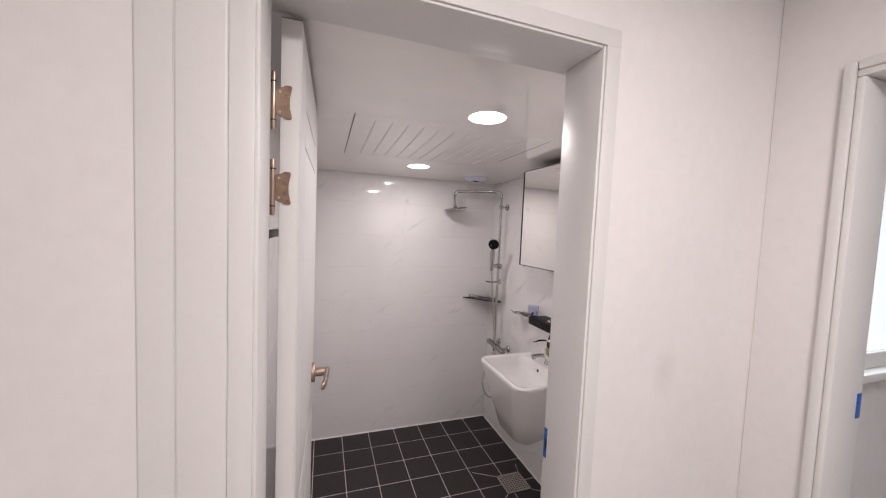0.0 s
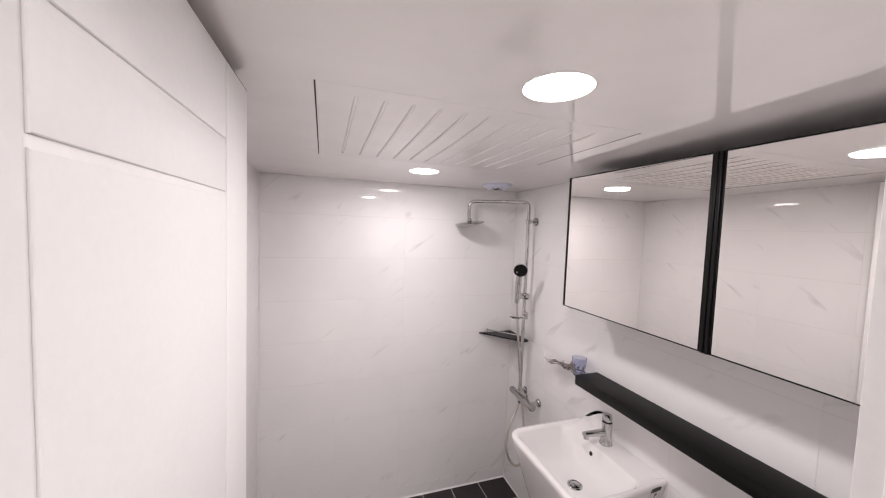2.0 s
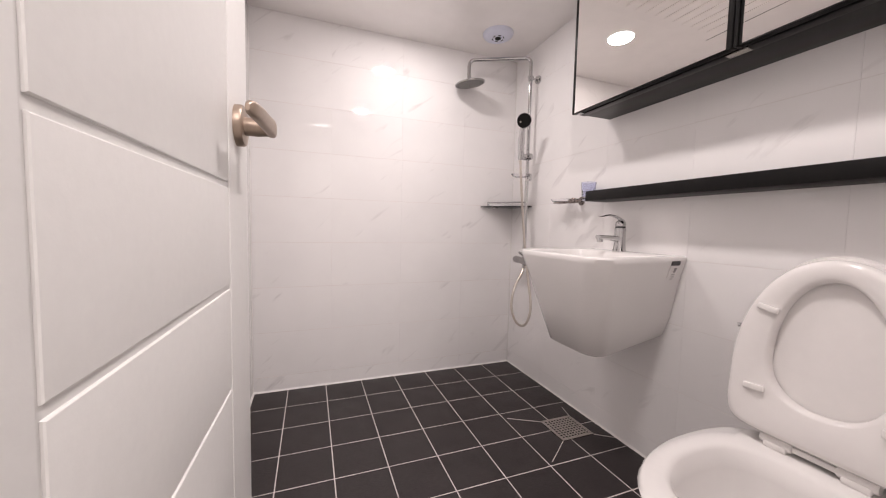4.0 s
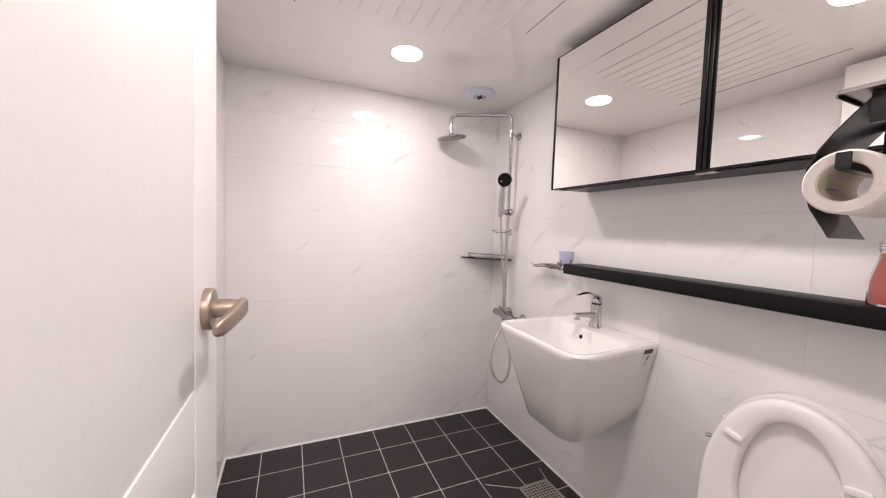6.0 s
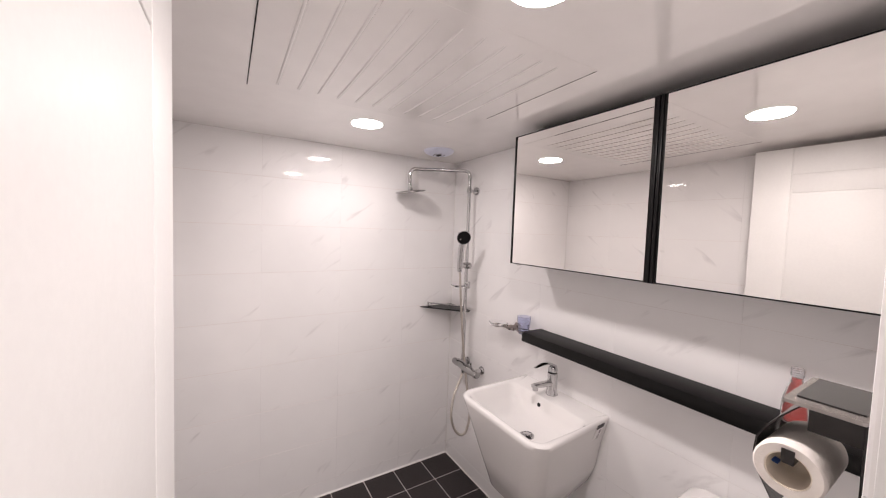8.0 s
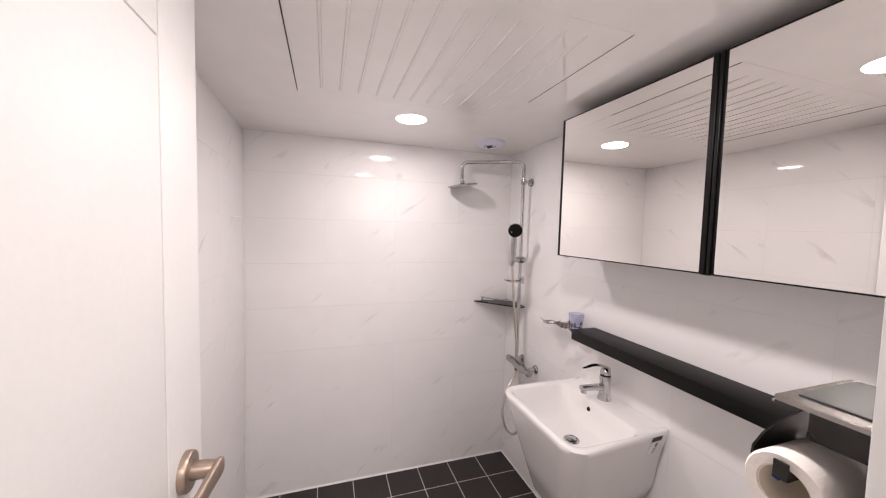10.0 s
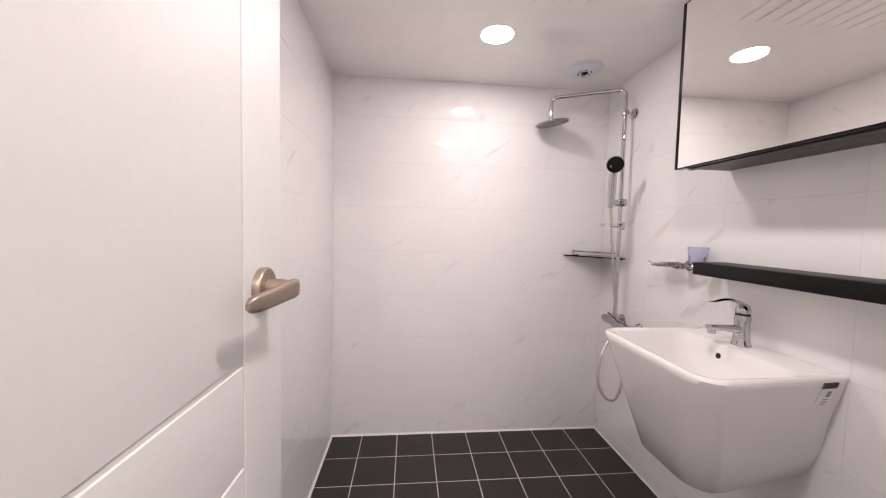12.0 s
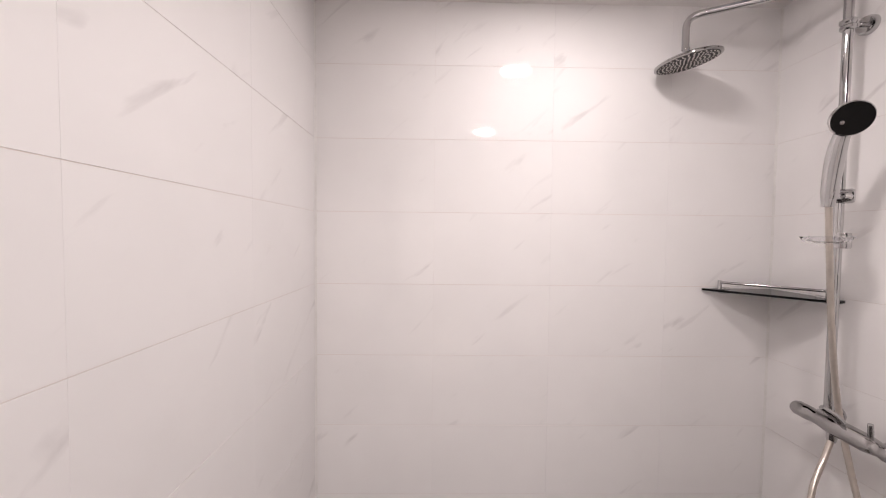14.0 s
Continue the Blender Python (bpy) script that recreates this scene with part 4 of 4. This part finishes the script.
# ---- paper holder and bottle ----
def paper_holder():
    z = 1.390
    x0, x1, y0, y1 = 0.833, 0.958, YF + 0.001, 1.001
    t = thing("toilet_paper_holder", (0.88, YF, 1.30), "steel and black paper holder with a tray top", "paper holder")
    tray = part("tray", loft([rrect(x0, x1, y0, y1, 0.004, z - 0.004), rrect(x0, x1, y0, y1, 0.004, z)]), M_TRAY, t, "brushed steel tray", smooth=40)
    part("mat", loft([rrect(x0 + 0.022, x1 - 0.006, y0 + 0.004, y1 - 0.007, 0.003, z - 0.0005), rrect(x0 + 0.022, x1 - 0.006, y0 + 0.004, y1 - 0.007, 0.003, z + 0.0012)]), M_RUBBER, tray, "black rubber mat")
    part("tray_lip", box(x0, y1 - 0.002, z - 0.007, x1, y1 + 0.0005, z - 0.0038, 0.0008), M_TRAY, tray)
    part("back_plate", box(x0 + 0.010, y0 - 0.0005, 1.27, x1 - 0.010, y0 + 0.003, z - 0.0045, 0.001), M_BLACKSTEEL, t, "black back plate")
    for x in (x0 + 0.014, x1 - 0.024):
        part("strut", box(x, y0 + 0.002, z - 0.034, x + 0.010, y1 - 0.020, z - 0.0045, 0.001), M_BLACKSTEEL, t)
    # cover: bent sheet in front of the roll
    prof = [Vector((q[0], q[1], 0)) for q in ((0.984, z - 0.005), (0.996, z - 0.018), (1.009, z - 0.034), (1.021, z - 0.052), (1.029, z - 0.070), (1.0305, z - 0.090), (1.024, z - 0.115), (1.007, z - 0.147))]
    loops = []
    for x in (x0 + 0.028, x1 - 0.008):
        loops.append([Vector((x, p.x, p.y)) for p in prof] + [Vector((x, p.x - 0.0016, p.y - 0.0006)) for p in prof[::-1]])
    part("cover", loft(loops), M_BLACKSTEEL, t, "black bent cover sheet", smooth=40)
    arm = box(0.8375, 0.987, 1.3125, 0.8400, 0.999, 1.3290, 0.0008)
    arm = box(0.8402, 0.988, 1.3110, 0.9490, 0.998, 1.3190, bm=arm)
    arm = box(0.9470, 0.988, 1.3192, 0.9490, 0.998, z - 0.0045, bm=arm)
    part("roll_arm", arm, M_BLACKSTEEL, t, "black bent roll arm", smooth=0)
    r = thing("toilet_roll", (0.89, 0.994, 1.300), "white toilet paper roll on its holder", "toilet paper")
    part("paper", lathe([(0.0212, 0.0), (0.0305, 0.0), (0.0328, 0.003), (0.0328, 0.096), (0.0305, 0.099), (0.0212, 0.099), (0.0212, 0.0)], (0.846, 0.994, 1.3000), (1, 0, 0), 56, False, False), M_PAPER, r)
    part("core", lathe([(0.0210, 0.001), (0.0210, 0.098), (0.0198, 0.098), (0.0198, 0.001), (0.0210, 0.001)], (0.846, 0.994, 1.3000), (1, 0, 0), 40, False, False), M_CARD, r, "card core with a blue print")
    b = box(-0.0004, -0.006, 0.02, 0.0006, 0.006, 0.034)
    b.transform(Matrix.Translation((0.846, 0.994 + 0.0190, 1.300 - 0.004)) @ Matrix.Rotation(radians(90), 4, "Y") @ Matrix.Rotation(0.2, 4, "Z"))
    part("core_print", b, M_BLUE, r)


paper_holder()


def bottle():
    x, y, z = 1.548, 1.142, 1.1012
    sq = lambda prof: [(r * 0.86, h * 0.805) for r, h in prof]
    t = thing("bottle", (x, y, z), "clear bottle of red liquid standing on the black ledge", "bottle")
    part("glass", lathe(sq([(0.0, 0.0), (0.028, 0.0), (0.031, 0.004), (0.031, 0.055), (0.029, 0.075), (0.0205, 0.112), (0.0145, 0.135), (0.0138, 0.150), (0.0155, 0.152), (0.0155, 0.178), (0.0138, 0.179), (0.0122, 0.150), (0.019, 0.110), (0.0275, 0.072), (0.0290, 0.006), (0.0, 0.004)]), (x, y, z), seg=40, cap0=False, cap1=False), M_GLASS, t, "clear glass")
    part("liquid", lathe(sq([(0.0, 0.006), (0.0282, 0.007), (0.0270, 0.070), (0.0185, 0.108), (0.0130, 0.132), (0.0121, 0.146), (0.0, 0.1465)]), (x, y, z), seg=36, cap0=False, cap1=False), M_RED, t, "red liquid")
    for h in (0.157, 0.165, 0.172):
        ring = [(x + 0.0136 * math.cos(2 * math.pi * k / 28), y + 0.0136 * math.sin(2 * math.pi * k / 28), z + h * 0.805) for k in range(29)]
        part("thread", tube(ring, 0.0011, 6), M_GLASS, t)


bottle()


# ---- floor drain ----
def drain():
    x0, x1, y0, y1 = 1.352, 1.524, 1.995, 2.158
    t = thing("floor_drain", ((x0 + x1) / 2, (y0 + y1) / 2, 0), "square steel floor drain with a perforated grate", "floor drain")
    part("pit", box(x0 + 0.004, y0 + 0.004, -0.0025, x1 - 0.004, y1 - 0.004, 0.0012), M_DARK, t, "dark opening")
    for a in ((x0, y0, x1, y0 + 0.010), (x0, y1 - 0.010, x1, y1), (x0, y0 + 0.0102, x0 + 0.010, y1 - 0.0102), (x1 - 0.010, y0 + 0.0102, x1, y1 - 0.0102)):
        part("frame", box(a[0], a[1], -0.002, a[2], a[3], 0.0042, 0.0008), M_STEEL, t)
    bars = None
    n = 9
    for k in range(n + 1):
        x = x0 + 0.012 + (x1 - x0 - 0.024) * k / n
        bars = box(x - 0.0036, y0 + 0.009, 0.0013, x + 0.0036, y1 - 0.009, 0.0036, bm=bars)
        y = y0 + 0.012 + (y1 - y0 - 0.024) * k / n
        bars = box(x0 + 0.009, y - 0.0036, 0.0014, x1 - 0.009, y + 0.0036, 0.0034, bm=bars)
    part("grate", bars, M_STEEL, t, "worn steel grate", smooth=0)
    for a, c in (((x0, y0), (1.222, 1.90)), ((x1, y1), (1.545, 2.235)), ((x0, y1), (1.215, 2.235)), ((x1, y0), (1.60, 1.94))):
        d = (Vector((*c, 0)) - Vector((*a, 0)))
        n2 = Vector((-d.y, d.x, 0)).normalized() * 0.0014
        p = [Vector((*a, 0)) + n2, Vector((*a, 0)) - n2, Vector((*c, 0)) - n2, Vector((*c, 0)) + n2]
        part("cut_joint", loft([[q + Vector((0, 0, z)) for q in p] for z in (-0.001, 0.0016)]), M_GROUT_F, t, "pale mitred joint")


drain()


# ---- rail on the wall behind the door ----
def towel_rail():
    x, z = 0.088, 1.600
    t = thing("towel_rail", (XL, 1.25, z), "black towel rail on the wall behind the open door", "towel rail")
    part("bar", box(x - 0.007, 1.04, z - 0.012, x + 0.007, 1.48, z + 0.012, 0.003), M_BLACK, t)
    for y in (1.09, 1.43):
        part("post", lathe([(0.020, 0.0), (0.020, 0.006), (0.009, 0.010), (0.009, 0.058)], (XL + 0.0005, y, z), (1, 0, 0), 24), M_BLACK, t)


towel_rail()

# ---- tiles, last ----
TILE_MESH = {}


def tile_mesh(w, h, depth, cham, mat, key):
    k = (round(w, 4), round(h, 4), key)
    if k not in TILE_MESH:
        b = bmesh.new()
        rings = []
        for z, i in ((-depth, 0.0), (-cham, 0.0), (0.0, cham)):
            rings.append([b.verts.new((sx * (w / 2 - i), sy * (h / 2 - i), z)) for sx, sy in ((-1, -1), (1, -1), (1, 1), (-1, 1))])
        for a, c in zip(rings, rings[1:]):
            for i in range(4):
                b.faces.new((a[i], a[(i + 1) % 4], c[(i + 1) % 4], c[i]))
        b.faces.new(rings[-1])
        me = bpy.data.meshes.new("tile")
        b.to_mesh(me)
        b.free()
        me.materials.append(mat)
        TILE_MESH[k] = me
    return TILE_MESH[k]


def lay(parent, us, vs, place, gap_u, gap, depth, cham, mat, key, wobble, rng):
    for u0, u1 in zip(us, us[1:]):
        for v0, v1 in zip(vs, vs[1:]):
            ob = new("tile", tile_mesh(u1 - u0 - gap_u, v1 - v0 - gap, depth, cham, mat, key))
            ob.parent = parent
            tilt = pose(0, 0, rng.uniform(-0.0002, 0.0), rng.gauss(0, wobble), rng.gauss(0, wobble), 0)
            ob.matrix_basis = place((u0 + u1) / 2, (v0 + v1) / 2) @ tilt


rng = random.Random(7)
VZ = [0.0] + TZ + [ZC]
lay(wall_back, [XL, 0.43, 0.832, 1.234, XR], VZ, lambda u, v: pose(u, YB, v, 90, 0, 0), 0.0002, 0.0014, 0.006, 0.0003, M_TILE, "b", 0.04, rng)
ys = [YF, 1.283, 1.683, 2.083, 2.484, YB]
lay(wall_right, ys, VZ, lambda u, v: Matrix.Translation((XR, u, v)) @ Euler((radians(90), 0, radians(-90))).to_matrix().to_4x4(), 0.0003, 0.0008, 0.006, 0.0003, M_TILE, "r", 0.05, rng)
lay(wall_left, ys, VZ, lambda u, v: Matrix.Translation((XL, u, v)) @ Euler((radians(90), 0, radians(90))).to_matrix().to_4x4(), 0.0001, 0.0012, 0.006, 0.0002, M_TILE, "l", 0.0, rng)
lay(wall_front, [DX1 + 0.036, 1.205, XR], VZ, lambda u, v: pose(u, YF, v, 90, 0, 180), 0.0012, 0.0012, 0.006, 0.0005, M_TILE, "w", 0.05, rng)
xs = [XL, 0.2, 0.4, 0.6, 0.8, 1.0, 1.2, 1.4, XR]
fy = [YF] + [YB - 0.2005 * k for k in range(9, 0, -1)] + [YB]
lay(floor, xs, fy, lambda u, v: pose(u, v, 0), 0.0042, 0.0042, 0.006, 0.0006, M_FLOOR, "f", 0.05, rng)
